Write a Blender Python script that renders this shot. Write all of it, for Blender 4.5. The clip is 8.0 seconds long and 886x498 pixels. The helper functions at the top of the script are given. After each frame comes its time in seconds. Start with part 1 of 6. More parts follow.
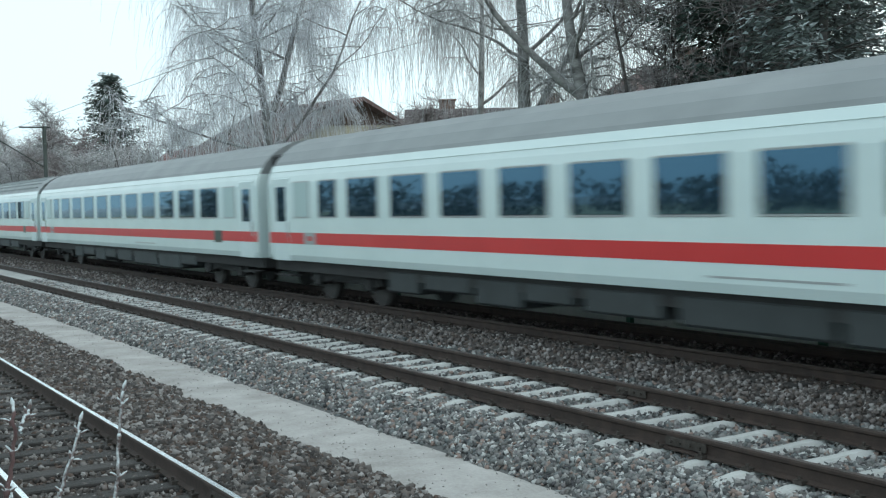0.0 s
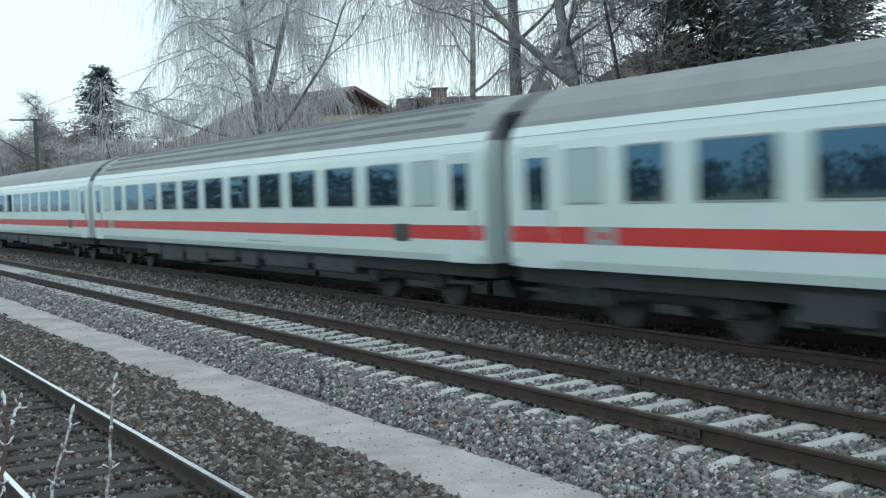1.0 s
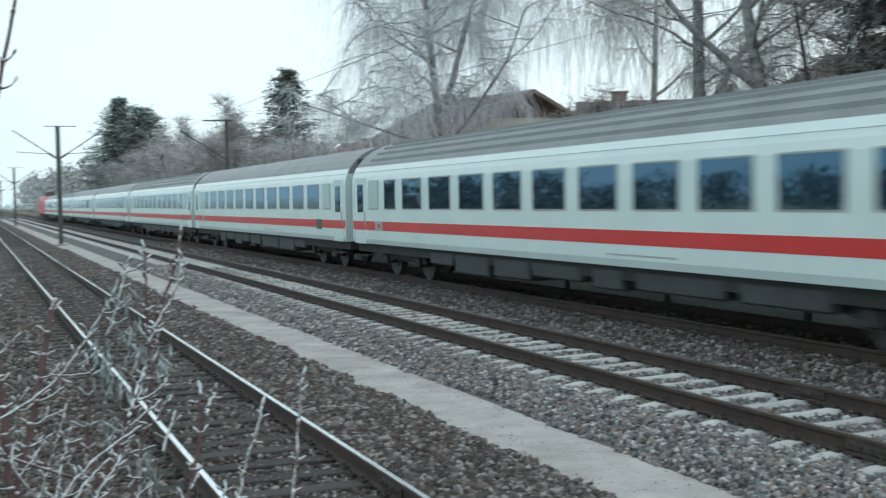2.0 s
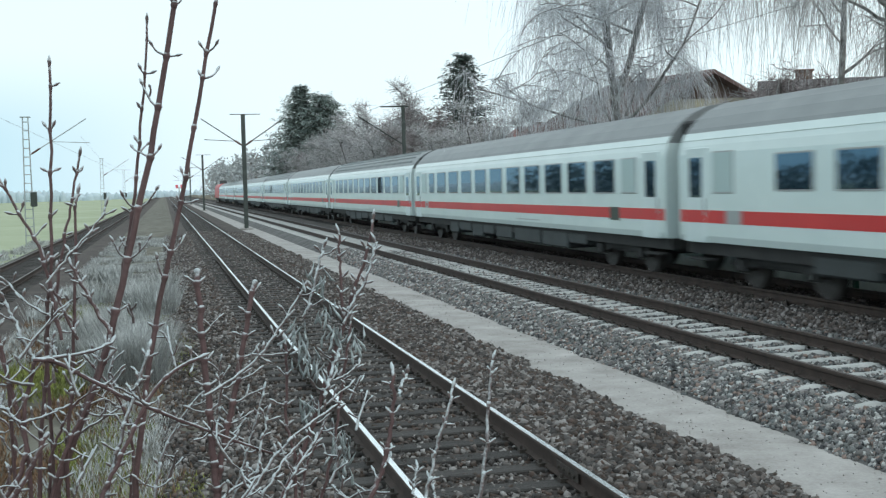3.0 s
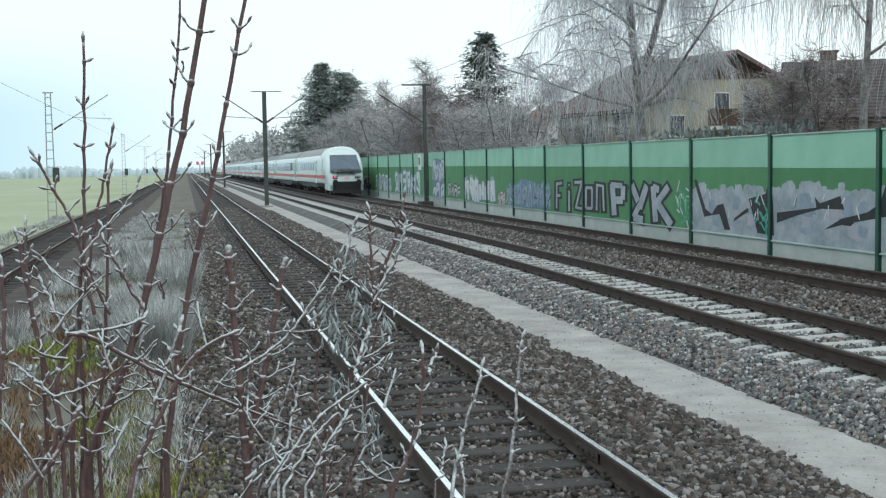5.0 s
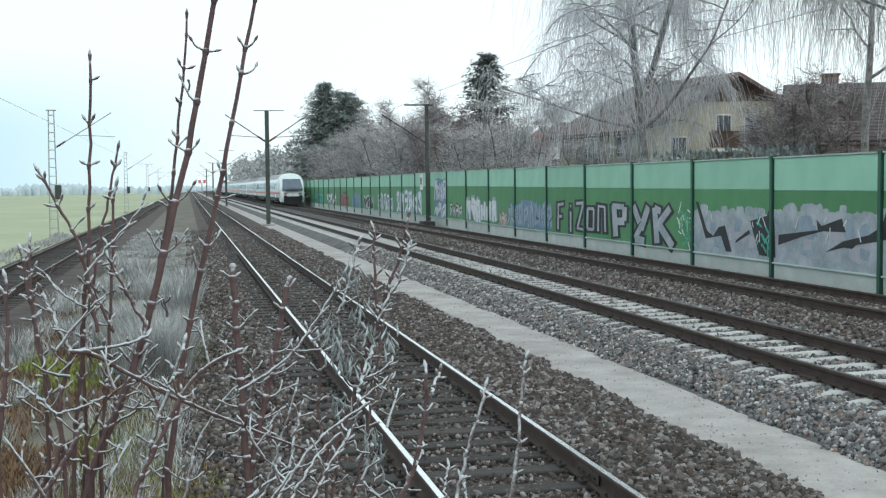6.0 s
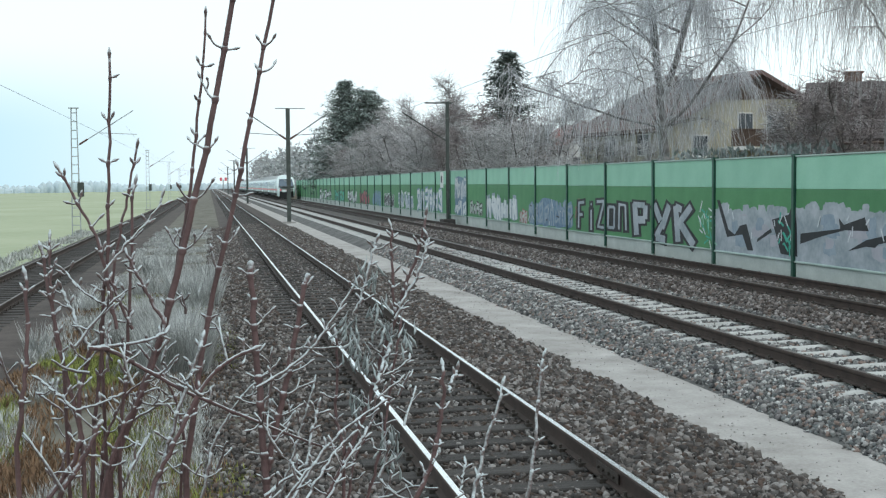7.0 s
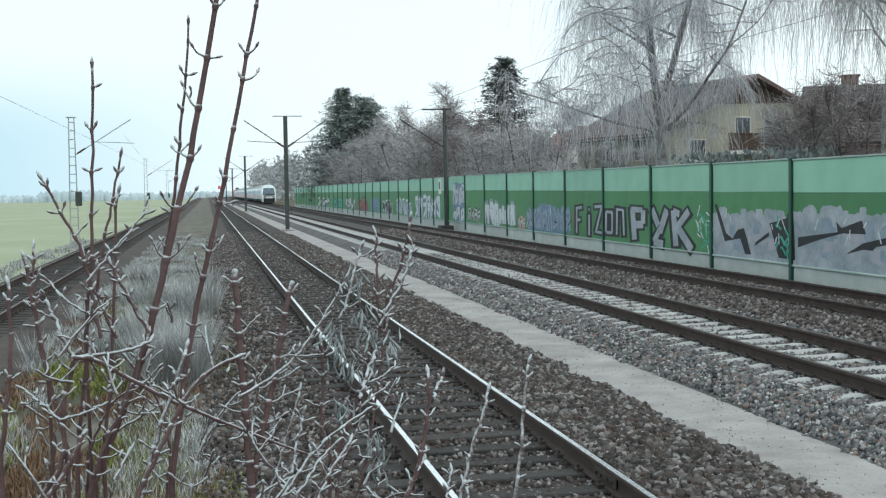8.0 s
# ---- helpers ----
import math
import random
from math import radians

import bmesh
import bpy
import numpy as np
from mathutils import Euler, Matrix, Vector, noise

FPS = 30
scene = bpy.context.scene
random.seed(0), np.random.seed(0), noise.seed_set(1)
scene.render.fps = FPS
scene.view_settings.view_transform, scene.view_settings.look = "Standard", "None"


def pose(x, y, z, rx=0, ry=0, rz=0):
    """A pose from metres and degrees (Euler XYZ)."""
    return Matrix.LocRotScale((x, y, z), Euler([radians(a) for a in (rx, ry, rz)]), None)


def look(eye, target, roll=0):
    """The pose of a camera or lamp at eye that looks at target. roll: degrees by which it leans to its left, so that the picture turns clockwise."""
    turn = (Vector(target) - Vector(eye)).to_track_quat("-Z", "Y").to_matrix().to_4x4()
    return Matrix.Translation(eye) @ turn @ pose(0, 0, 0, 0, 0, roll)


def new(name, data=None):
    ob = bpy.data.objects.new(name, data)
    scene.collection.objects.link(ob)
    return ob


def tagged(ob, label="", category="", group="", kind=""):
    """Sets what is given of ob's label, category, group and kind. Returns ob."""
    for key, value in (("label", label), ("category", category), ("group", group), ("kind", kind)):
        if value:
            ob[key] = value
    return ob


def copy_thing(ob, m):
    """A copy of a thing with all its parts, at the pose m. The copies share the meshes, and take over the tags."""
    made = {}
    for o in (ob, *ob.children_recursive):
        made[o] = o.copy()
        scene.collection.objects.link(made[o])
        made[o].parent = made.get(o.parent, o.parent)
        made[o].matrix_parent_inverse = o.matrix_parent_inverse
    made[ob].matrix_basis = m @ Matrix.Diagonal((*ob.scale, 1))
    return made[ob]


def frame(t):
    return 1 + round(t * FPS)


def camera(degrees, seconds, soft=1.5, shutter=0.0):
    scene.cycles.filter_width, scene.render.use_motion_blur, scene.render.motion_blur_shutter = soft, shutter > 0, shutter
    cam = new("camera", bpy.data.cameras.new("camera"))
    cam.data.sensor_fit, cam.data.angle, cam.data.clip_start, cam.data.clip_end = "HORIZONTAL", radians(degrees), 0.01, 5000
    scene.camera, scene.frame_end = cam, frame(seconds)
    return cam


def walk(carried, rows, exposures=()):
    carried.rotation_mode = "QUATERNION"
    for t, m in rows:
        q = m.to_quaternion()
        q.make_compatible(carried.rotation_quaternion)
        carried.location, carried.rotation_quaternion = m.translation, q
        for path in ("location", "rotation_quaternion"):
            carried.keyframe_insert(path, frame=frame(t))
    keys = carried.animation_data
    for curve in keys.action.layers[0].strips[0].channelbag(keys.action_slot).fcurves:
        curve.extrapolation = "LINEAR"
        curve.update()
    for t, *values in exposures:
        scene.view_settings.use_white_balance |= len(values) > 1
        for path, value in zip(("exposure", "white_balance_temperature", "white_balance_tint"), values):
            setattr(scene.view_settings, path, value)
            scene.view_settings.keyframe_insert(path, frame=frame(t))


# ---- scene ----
EYE = (0.0, 0.0, 2.427)
TURNS = (
    (0.0, -30.12, -2.29, -1.47, 0.057),
    (0.5, -30.24, -2.04, -2.04, 0.060),
    (1.0, -30.42, -2.86, -2.08, 0.063),
    (1.3, -29.32, -2.45, -2.07, 0.061),
    (1.5, -27.36, -1.99, -2.04, 0.058),
    (1.7, -25.47, -2.05, -1.75, 0.053),
    (1.9, -23.57, -2.30, -1.30, 0.047),
    (2.0, -21.85, -2.47, -1.09, 0.045),
    (2.2, -19.04, -2.34, -0.79, 0.041),
    (3.3, -12.64, -3.22, -1.43, 0.012),
    (3.5, -12.51, -3.22, -1.24, 0.010),
    (4.0, -13.16, -3.64, -1.33, 0.009),
    (4.2, -12.61, -3.99, -1.17, 0.006),
    (5.3, -12.32, -4.08, -0.92, -0.002),
    (5.5, -12.54, -3.91, -0.74, -0.003),
    (6.0, -12.28, -3.10, -0.54, -0.006),
    (6.5, -12.21, -2.85, -0.77, -0.005),
    (7.0, -11.28, -3.19, -0.45, -0.001),
    (7.5, -11.20, -2.90, -0.84, 0.008),
    (8.0, -11.34, -2.88, -0.90, 0.024),
)
def aim(yaw, pitch, roll, side):
    """Camera pose: yaw from the track's direction, pitch, lean, and a small sway sideways."""
    return pose(EYE[0] + side * math.cos(radians(yaw)), EYE[1] + side * math.sin(radians(yaw)), EYE[2], 90 + pitch, 0, yaw) @ pose(0, 0, 0, 0, 0, roll)


cam = camera(41.5, 8.0, 1.25, 0.24)
walk(cam, [(t, aim(a, b, c, s)) for t, a, b, c, s in TURNS], ((0.0, 0.04, 6200, 5), (2.0, 0.0, 6300, 7), (4.0, -0.06, 6480, 9), (5.4, 0.07, 6520, 10), (6.6, 0.08, 6550, 11), (8.0, 0.0, 6520, 10)))

# ---- world and sun: overcast winter day ----
world = bpy.data.worlds.new("overcast")
scene.world = world
world.use_nodes = True
wn = world.node_tree
wn.nodes.clear()
w_out = wn.nodes.new("ShaderNodeOutputWorld")
w_bg = wn.nodes.new("ShaderNodeBackground")
w_sky = wn.nodes.new("ShaderNodeTexSky")
w_sky.sky_type, w_sky.sun_disc = "NISHITA", False
w_sky.sun_elevation, w_sky.sun_rotation = radians(24), radians(70)
w_sky.dust_density, w_sky.air_density = 3.0, 1.0
w_mix = wn.nodes.new("ShaderNodeMix")
w_mix.data_type = "RGBA"
w_mix.inputs["Factor"].default_value = 0.86
w_mix.inputs["B"].default_value = (10.2, 11.9, 12.5, 1)
wn.links.new(w_sky.outputs[0], w_mix.inputs["A"])
# thinner cloud low over the open fields: a soft turn to pale blue
w_co = wn.nodes.new("ShaderNodeTexCoord")
w_sep = wn.nodes.new("ShaderNodeSeparateXYZ")
wn.links.new(w_co.outputs["Generated"], w_sep.inputs[0])
w_west, w_low, w_both, w_blue = wn.nodes.new("ShaderNodeMapRange"), wn.nodes.new("ShaderNodeMapRange"), wn.nodes.new("ShaderNodeMath"), wn.nodes.new("ShaderNodeMix")
w_west.interpolation_type = w_low.interpolation_type = "SMOOTHSTEP"
w_west.inputs["From Min"].default_value, w_west.inputs["From Max"].default_value = 0.12, -0.30
w_low.inputs["From Min"].default_value, w_low.inputs["From Max"].default_value = 0.125, 0.04
wn.links.new(w_sep.outputs["X"], w_west.inputs[0])
wn.links.new(w_sep.outputs["Z"], w_low.inputs[0])
w_both.operation = "MULTIPLY"
wn.links.new(w_west.outputs[0], w_both.inputs[0])
wn.links.new(w_low.outputs[0], w_both.inputs[1])
w_blue.data_type = "RGBA"
w_blue.inputs["B"].default_value = (4.9, 7.9, 9.3, 1)
wn.links.new(w_both.outputs[0], w_blue.inputs["Factor"])
wn.links.new(w_mix.outputs["Result"], w_blue.inputs["A"])
wn.links.new(w_blue.outputs["Result"], w_bg.inputs[0])
w_bg.inputs[1].default_value = 0.1
wn.links.new(w_bg.outputs[0], w_out.inputs[0])
sun_data = bpy.data.lights.new("sun", "SUN")
sun_data.energy, sun_data.angle, sun_data.color = 0.7, radians(25), (1.0, 0.97, 0.92)
sun = new("sun", sun_data)
sun.matrix_world = look((0, 0, 60), (-25, 45, 20))


# ---- materials ----
def material(name, dark, light, scale=6.0, rough=0.7, metal=0.0, bump=0.3, fine=60.0, vary=0.0, spec=0.5, island=False, frost=None, stretch=(1, 1, 1)):
    """Two-scale noise between two colours, fine relief, optional change from piece to piece and frost on upper faces."""
    m = bpy.data.materials.new(name)
    m.use_nodes = True
    t = m.node_tree
    n, k = t.nodes, t.links
    b = n["Principled BSDF"]
    co = n.new("ShaderNodeTexCoord")
    mp = n.new("ShaderNodeMapping")
    mp.inputs["Scale"].default_value = stretch
    k.new(co.outputs["Object"], mp.inputs[0])
    big, small = n.new("ShaderNodeTexNoise"), n.new("ShaderNodeTexNoise")
    for node, sc in ((big, scale), (small, fine)):
        node.inputs["Scale"].default_value = sc
        node.inputs["Detail"].default_value = 5
        k.new(mp.outputs[0], node.inputs["Vector"])
    add = n.new("ShaderNodeMath")
    add.operation = "MULTIPLY_ADD"
    k.new(small.outputs["Fac"], add.inputs[0])
    add.inputs[1].default_value = 0.45
    k.new(big.outputs["Fac"], add.inputs[2])
    rng = n.new("ShaderNodeMapRange")
    rng.inputs["From Min"].default_value, rng.inputs["From Max"].default_value = 0.42, 1.02
    k.new(add.outputs[0], rng.inputs[0])
    mix = n.new("ShaderNodeMix")
    mix.data_type = "RGBA"
    mix.inputs["A"].default_value, mix.inputs["B"].default_value = (*dark, 1), (*light, 1)
    k.new(rng.outputs[0], mix.inputs["Factor"])
    colour = mix.outputs["Result"]
    if vary:
        if island:
            src = n.new("ShaderNodeNewGeometry").outputs["Random Per Island"]
        else:
            src = n.new("ShaderNodeObjectInfo").outputs["Random"]
        vr = n.new("ShaderNodeMapRange")
        vr.inputs["To Min"].default_value, vr.inputs["To Max"].default_value = 1 - vary, 1 + vary
        k.new(src, vr.inputs[0])
        hs = n.new("ShaderNodeHueSaturation")
        k.new(vr.outputs[0], hs.inputs["Value"])
        k.new(colour, hs.inputs["Color"])
        colour = hs.outputs[0]
    if frost:
        geo = n.new("ShaderNodeNewGeometry")
        sep = n.new("ShaderNodeSeparateXYZ")
        k.new(geo.outputs["Normal"], sep.inputs[0])
        fm = n.new("ShaderNodeMapRange")
        fm.inputs["From Min"].default_value, fm.inputs["From Max"].default_value = frost[0], frost[1]
        wob = n.new("ShaderNodeMath")
        wob.operation = "MULTIPLY_ADD"
        k.new(small.outputs["Fac"], wob.inputs[0])
        wob.inputs[1].default_value = 0.9
        k.new(sep.outputs["Z"], wob.inputs[2])
        k.new(wob.outputs[0], fm.inputs[0])
        fx = n.new("ShaderNodeMix")
        fx.data_type = "RGBA"
        k.new(fm.outputs[0], fx.inputs["Factor"])
        k.new(colour, fx.inputs["A"])
        fx.inputs["B"].default_value = (0.55, 0.6, 0.62, 1)
        colour = fx.outputs["Result"]
    k.new(colour, b.inputs["Base Color"])
    b.inputs["Roughness"].default_value, b.inputs["Metallic"].default_value = rough, metal
    b.inputs["Specular IOR Level"].default_value = spec
    if bump:
        bp = n.new("ShaderNodeBump")
        bp.inputs["Strength"].default_value = bump
        bp.inputs["Distance"].default_value = 0.02
        k.new(add.outputs[0], bp.inputs["Height"])
        k.new(bp.outputs[0], b.inputs["Normal"])
    return m


def plain(name, colour, rough=0.5, metal=0.0, spec=0.5, glow=0.0):
    m = bpy.data.materials.new(name)
    m.use_nodes = True
    b = m.node_tree.nodes["Principled BSDF"]
    b.inputs["Base Color"].default_value = (*colour, 1)
    b.inputs["Roughness"].default_value, b.inputs["Metallic"].default_value = rough, metal
    b.inputs["Specular IOR Level"].default_value = spec
    if glow:
        b.inputs["Emission Color"].default_value = (*colour, 1)
        b.inputs["Emission Strength"].default_value = glow
    return m


M_FIELD = material("winter_grass", (0.25, 0.29, 0.17), (0.40, 0.435, 0.30), 0.05, 0.95, bump=0.4, fine=1.5)
M_VERGE = material("frosty_verge", (0.05, 0.045, 0.033), (0.19, 0.18, 0.145), 0.9, 0.95, bump=1.0, fine=14)
# ballast beds darker than their stones: shade of the gaps put into the colour
M_BED_OLD = material("old_ballast", (0.022, 0.017, 0.015), (0.095, 0.076, 0.067), 1.2, 0.95, bump=1.0, fine=16)
M_BED_NEW = material("grey_ballast", (0.035, 0.034, 0.033), (0.16, 0.157, 0.153), 1.5, 0.95, bump=1.0, fine=17)
M_BED_MAIN = material("brown_ballast", (0.03, 0.026, 0.024), (0.11, 0.097, 0.09), 1.5, 0.95, bump=1.0, fine=17)
M_PATH = material("pale_grit", (0.24, 0.225, 0.21), (0.47, 0.45, 0.435), 1.7, 0.95, bump=0.7, fine=30)
M_SOIL = material("garden_soil", (0.07, 0.06, 0.04), (0.17, 0.15, 0.10), 0.6, 0.95, bump=0.8, fine=8)


def stone_material(name, tones):
    """Broken stone: each piece takes one of the tones, with fine mottling."""
    m = material(name, (0.8, 0.8, 0.8), (1.2, 1.2, 1.2), 14, 0.88, bump=0.25, fine=110)
    t = m.node_tree
    n, k = t.nodes, t.links
    ramp = n.new("ShaderNodeValToRGB")
    ramp.color_ramp.interpolation = "CONSTANT"
    while len(ramp.color_ramp.elements) < len(tones):
        ramp.color_ramp.elements.new(0.5)
    for i, (e, c) in enumerate(zip(ramp.color_ramp.elements, tones)):
        e.position, e.color = i / len(tones), (*c, 1)
    k.new(n.new("ShaderNodeNewGeometry").outputs["Random Per Island"], ramp.inputs[0])
    mul = n.new("ShaderNodeMix")
    mul.data_type, mul.blend_type = "RGBA", "MULTIPLY"
    mul.inputs["Factor"].default_value = 1.0
    b = n["Principled BSDF"]
    k.new(b.inputs["Base Color"].links[0].from_socket, mul.inputs["A"])
    k.new(ramp.outputs[0], mul.inputs["B"])
    k.new(mul.outputs["Result"], b.inputs["Base Color"])
    return m


M_STONE = stone_material("ballast_stone", ((0.07, 0.07, 0.07), (0.20, 0.195, 0.19), (0.13, 0.125, 0.12), (0.30, 0.29, 0.28), (0.16, 0.165, 0.16), (0.24, 0.18, 0.155), (0.06, 0.06, 0.063), (0.46, 0.46, 0.45), (0.18, 0.17, 0.17), (0.14, 0.15, 0.15)))
M_STONE_OLD = stone_material("old_ballast_stone", ((0.035, 0.03, 0.028), (0.11, 0.097, 0.09), (0.06, 0.05, 0.045), (0.19, 0.175, 0.165), (0.09, 0.062, 0.05), (0.045, 0.04, 0.038), (0.14, 0.12, 0.11), (0.06, 0.043, 0.034), (0.28, 0.265, 0.255), (0.08, 0.074, 0.07)))
M_STONE_MAIN = stone_material("brown_ballast_stone", ((0.07, 0.058, 0.053), (0.14, 0.118, 0.11), (0.09, 0.075, 0.068), (0.22, 0.195, 0.185), (0.11, 0.083, 0.07), (0.065, 0.056, 0.053), (0.17, 0.145, 0.135), (0.30, 0.275, 0.265)))
M_RUST = material("rusty_rail_side", (0.022, 0.014, 0.011), (0.065, 0.042, 0.033), 5, 0.8, bump=0.15, fine=50)
M_HEAD_BRIGHT = material("polished_rail_head", (0.75, 0.77, 0.78), (0.9, 0.92, 0.93), 3, 0.22, metal=1.0, bump=0.02)
M_HEAD_DULL = material("dull_rail_head", (0.05, 0.038, 0.033), (0.12, 0.095, 0.085), 3, 0.5, metal=0.4, bump=0.05)
M_TIMBER = material("tarred_timber", (0.016, 0.014, 0.013), (0.06, 0.054, 0.05), 5, 0.85, bump=0.6, fine=40, vary=0.25, stretch=(0.4, 3, 3))
M_CONCRETE = material("sleeper_concrete", (0.36, 0.36, 0.35), (0.52, 0.52, 0.505), 3, 0.9, bump=0.25, fine=45, vary=0.12)
M_CLIP = material("rail_clip_steel", (0.03, 0.025, 0.02), (0.09, 0.075, 0.065), 20, 0.7, metal=0.3)
M_WALL_LIGHT = material("light_green_panel", (0.26, 0.52, 0.38), (0.34, 0.62, 0.47), 1.2, 0.6, bump=0.05, fine=25, vary=0.06)
M_WALL_DARK = material("mid_green_panel", (0.06, 0.21, 0.085), (0.10, 0.29, 0.125), 1.2, 0.6, bump=0.05, fine=25, vary=0.08)
M_POST = material("dark_green_post", (0.015, 0.065, 0.045), (0.03, 0.11, 0.075), 3, 0.45, bump=0.05)
M_PLINTH = material("pale_plinth", (0.38, 0.42, 0.40), (0.56, 0.60, 0.57), 1.3, 0.85, bump=0.1, fine=20, vary=0.08)
M_LEDGE = material("weathered_coping", (0.30, 0.40, 0.36), (0.46, 0.55, 0.51), 1.5, 0.75, bump=0.1, fine=20, vary=0.08)
M_SILVER = material("silver_spray", (0.20, 0.25, 0.28), (0.50, 0.52, 0.56), 1.6, 0.55, bump=0.05, fine=9)
M_BLACK = material("black_spray", (0.008, 0.009, 0.011), (0.03, 0.03, 0.034), 3, 0.55, bump=0.03)
M_BLUE = material("blue_spray", (0.07, 0.14, 0.24), (0.25, 0.36, 0.46), 4, 0.6, bump=0.03, fine=14)
M_WHITE = material("white_spray", (0.5, 0.53, 0.55), (0.75, 0.77, 0.78), 4, 0.6, bump=0.03)
M_TEAL = material("teal_spray", (0.02, 0.28, 0.20), (0.08, 0.48, 0.36), 5, 0.55, bump=0.03)
M_BLUE_GREY = material("blue_grey_spray", (0.20, 0.26, 0.33), (0.36, 0.42, 0.48), 3, 0.6, bump=0.03, fine=14)
M_PALE_PINK = material("faded_pink_spray", (0.36, 0.36, 0.41), (0.46, 0.44, 0.48), 3, 0.6, bump=0.03, fine=14)
M_PINK = material("red_spray", (0.25, 0.05, 0.06), (0.45, 0.13, 0.14), 5, 0.55, bump=0.03)


# ---- mesh helpers ----
def part(name, bm, mat, parent=None, label="", smooth=False, m=None):
    """Links a bmesh as one mesh object under a thing or a part."""
    me = bpy.data.meshes.new(name)
    bm.to_mesh(me)
    bm.free()
    for one in mat if isinstance(mat, (list, tuple)) else (mat,):
        me.materials.append(one)
    if smooth:
        me.polygons.foreach_set("use_smooth", [True] * len(me.polygons))
    ob = new(name, me)
    if parent:
        ob.parent = parent
    if m is not None:
        ob.matrix_basis = m
    return tagged(ob, label)


def shared(name, me, parent, m, label=""):
    """One more object on a mesh that is already there."""
    ob = new(name, me)
    ob.parent = parent
    ob.matrix_basis = m
    return tagged(ob, label)


def empty(name, m=None):
    ob = new(name)
    if m is not None:
        ob.matrix_basis = m
    return ob


def box(x0, x1, y0, y1, z0, z1, bevel=0.0, bm=None):
    own = bmesh.new()
    bmesh.ops.create_cube(own, size=1, matrix=pose((x0 + x1) / 2, (y0 + y1) / 2, (z0 + z1) / 2) @ Matrix.Diagonal((x1 - x0, y1 - y0, z1 - z0, 1)))
    if bevel:
        bmesh.ops.bevel(own, geom=own.edges[:], offset=bevel, segments=1, affect="EDGES")
    return join(own, bm)


def join(own, bm):
    """Moves a small bmesh into a growing one."""
    if bm is None:
        return own
    me = bpy.data.meshes.new("tmp")
    own.to_mesh(me)
    own.free()
    bm.from_mesh(me)
    bpy.data.meshes.remove(me)
    return bm


def prism(outline, depth, axis="y", start=0.0, bm=None):
    """A closed outline of (a, b) pairs drawn out along an axis: x -> (y, z), y -> (x, z), z -> (x, y)."""
    own = bmesh.new()
    place = {"x": lambda a, b, c: (c, a, b), "y": lambda a, b, c: (a, c, b), "z": lambda a, b, c: (a, b, c)}[axis]
    near = [own.verts.new(place(a, b, start)) for a, b in outline]
    far = [own.verts.new(place(a, b, start + depth)) for a, b in outline]
    own.faces.new(near)
    own.faces.new(far[::-1])
    n = len(outline)
    for i in range(n):
        own.faces.new((near[i], far[i], far[(i + 1) % n], near[(i + 1) % n]))
    bmesh.ops.recalc_face_normals(own, faces=own.faces[:])
    return join(own, bm)


def rod(p, q, r0, r1=None, sides=8, bm=None):
    """A tapered round bar from p to q."""
    own = bmesh.new()
    p, q = Vector(p), Vector(q)
    turn = (q - p).to_track_quat("Z", "Y").to_matrix().to_4x4()
    bmesh.ops.create_cone(own, cap_ends=True, segments=sides, radius1=r0, radius2=r0 if r1 is None else r1, depth=(q - p).length,
                          matrix=Matrix.Translation((p + q) / 2) @ turn)
    return join(own, bm)


def strip(name, xs, zs, y0, y1, mat, label, step=2.0, rough=0.0, category="ground"):
    """A long sheet along the line with the given cross-section."""
    ys = [y0]
    while ys[-1] < y1:
        ys.append(min(y1, ys[-1] + (step if ys[-1] < 60 else step * (1 + (ys[-1] - 60) / 25))))
    bm = bmesh.new()
    rows = []
    for y in ys:
        rows.append([bm.verts.new((x, y, z + rough * (noise.noise((x * 2.3, y * 2.3, 4)) if 0 < i < len(xs) - 1 else 0))) for i, (x, z) in enumerate(zip(xs, zs))])
    for a, b in zip(rows, rows[1:]):
        for i in range(len(xs) - 1):
            bm.faces.new((a[i], a[i + 1], b[i + 1], b[i]))
    ob = part(name, bm, mat, smooth=True)
    return tagged(ob, label, category, kind="structure")


# ---- ground: one valley section, sheet by sheet from field to gardens ----
XA, XB, XC, ZB, ZC, XW = 2.634, 8.291, 11.794, 0.168, 0.324, 14.12
FAR = 3500
strip("field", (-FAR, -900, -200, -60, -14, -8.6, -7.6), (-3.0, -3.0, -2.0, -1.4, -1.0, -0.95, -0.75), -400, FAR, M_FIELD, "flat pale green winter field beside the line", 8)
strip("ballast_left", (-7.6, -7.0, -6.4, -5.0, -3.6, -3.0), (-0.75, -0.62, -0.5, -0.5, -0.5, -0.6), -60, FAR, M_BED_OLD, "dark ballast bed of the side track", 1.0, 0.03)
strip("verge", (-3.0, -2.0, -1.2, -0.5, 0.2, 0.6), (-0.6, -0.42, -0.33, -0.3, -0.28, -0.27), -60, FAR, M_VERGE, "frosty rough grass verge between two tracks", 0.5, 0.12)
strip("ballast_old", (0.6, 1.0, 1.9, 3.4, 4.2, 4.6, 5.25), (-0.27, -0.22, -0.215, -0.215, -0.22, -0.25, -0.31), -60, FAR, M_BED_OLD, "dark old ballast with rotten leaves under the near track", 0.5, 0.03)
strip("path", (5.22, 5.5, 5.8, 6.1, 6.4), (-0.3, -0.285, -0.28, -0.285, -0.3), -60, FAR, M_PATH, "pale trodden grit path between the tracks", 0.5, 0.006, "path")
strip("ballast_new", (6.32, 6.6, 6.95, 7.5, 9.1, 9.5, 9.9), (-0.31, -0.2, -0.085, -0.075, -0.075, -0.05, 0.0), -60, FAR, M_BED_NEW, "clean grey ballast with pale concrete sleepers", 0.5, 0.02)
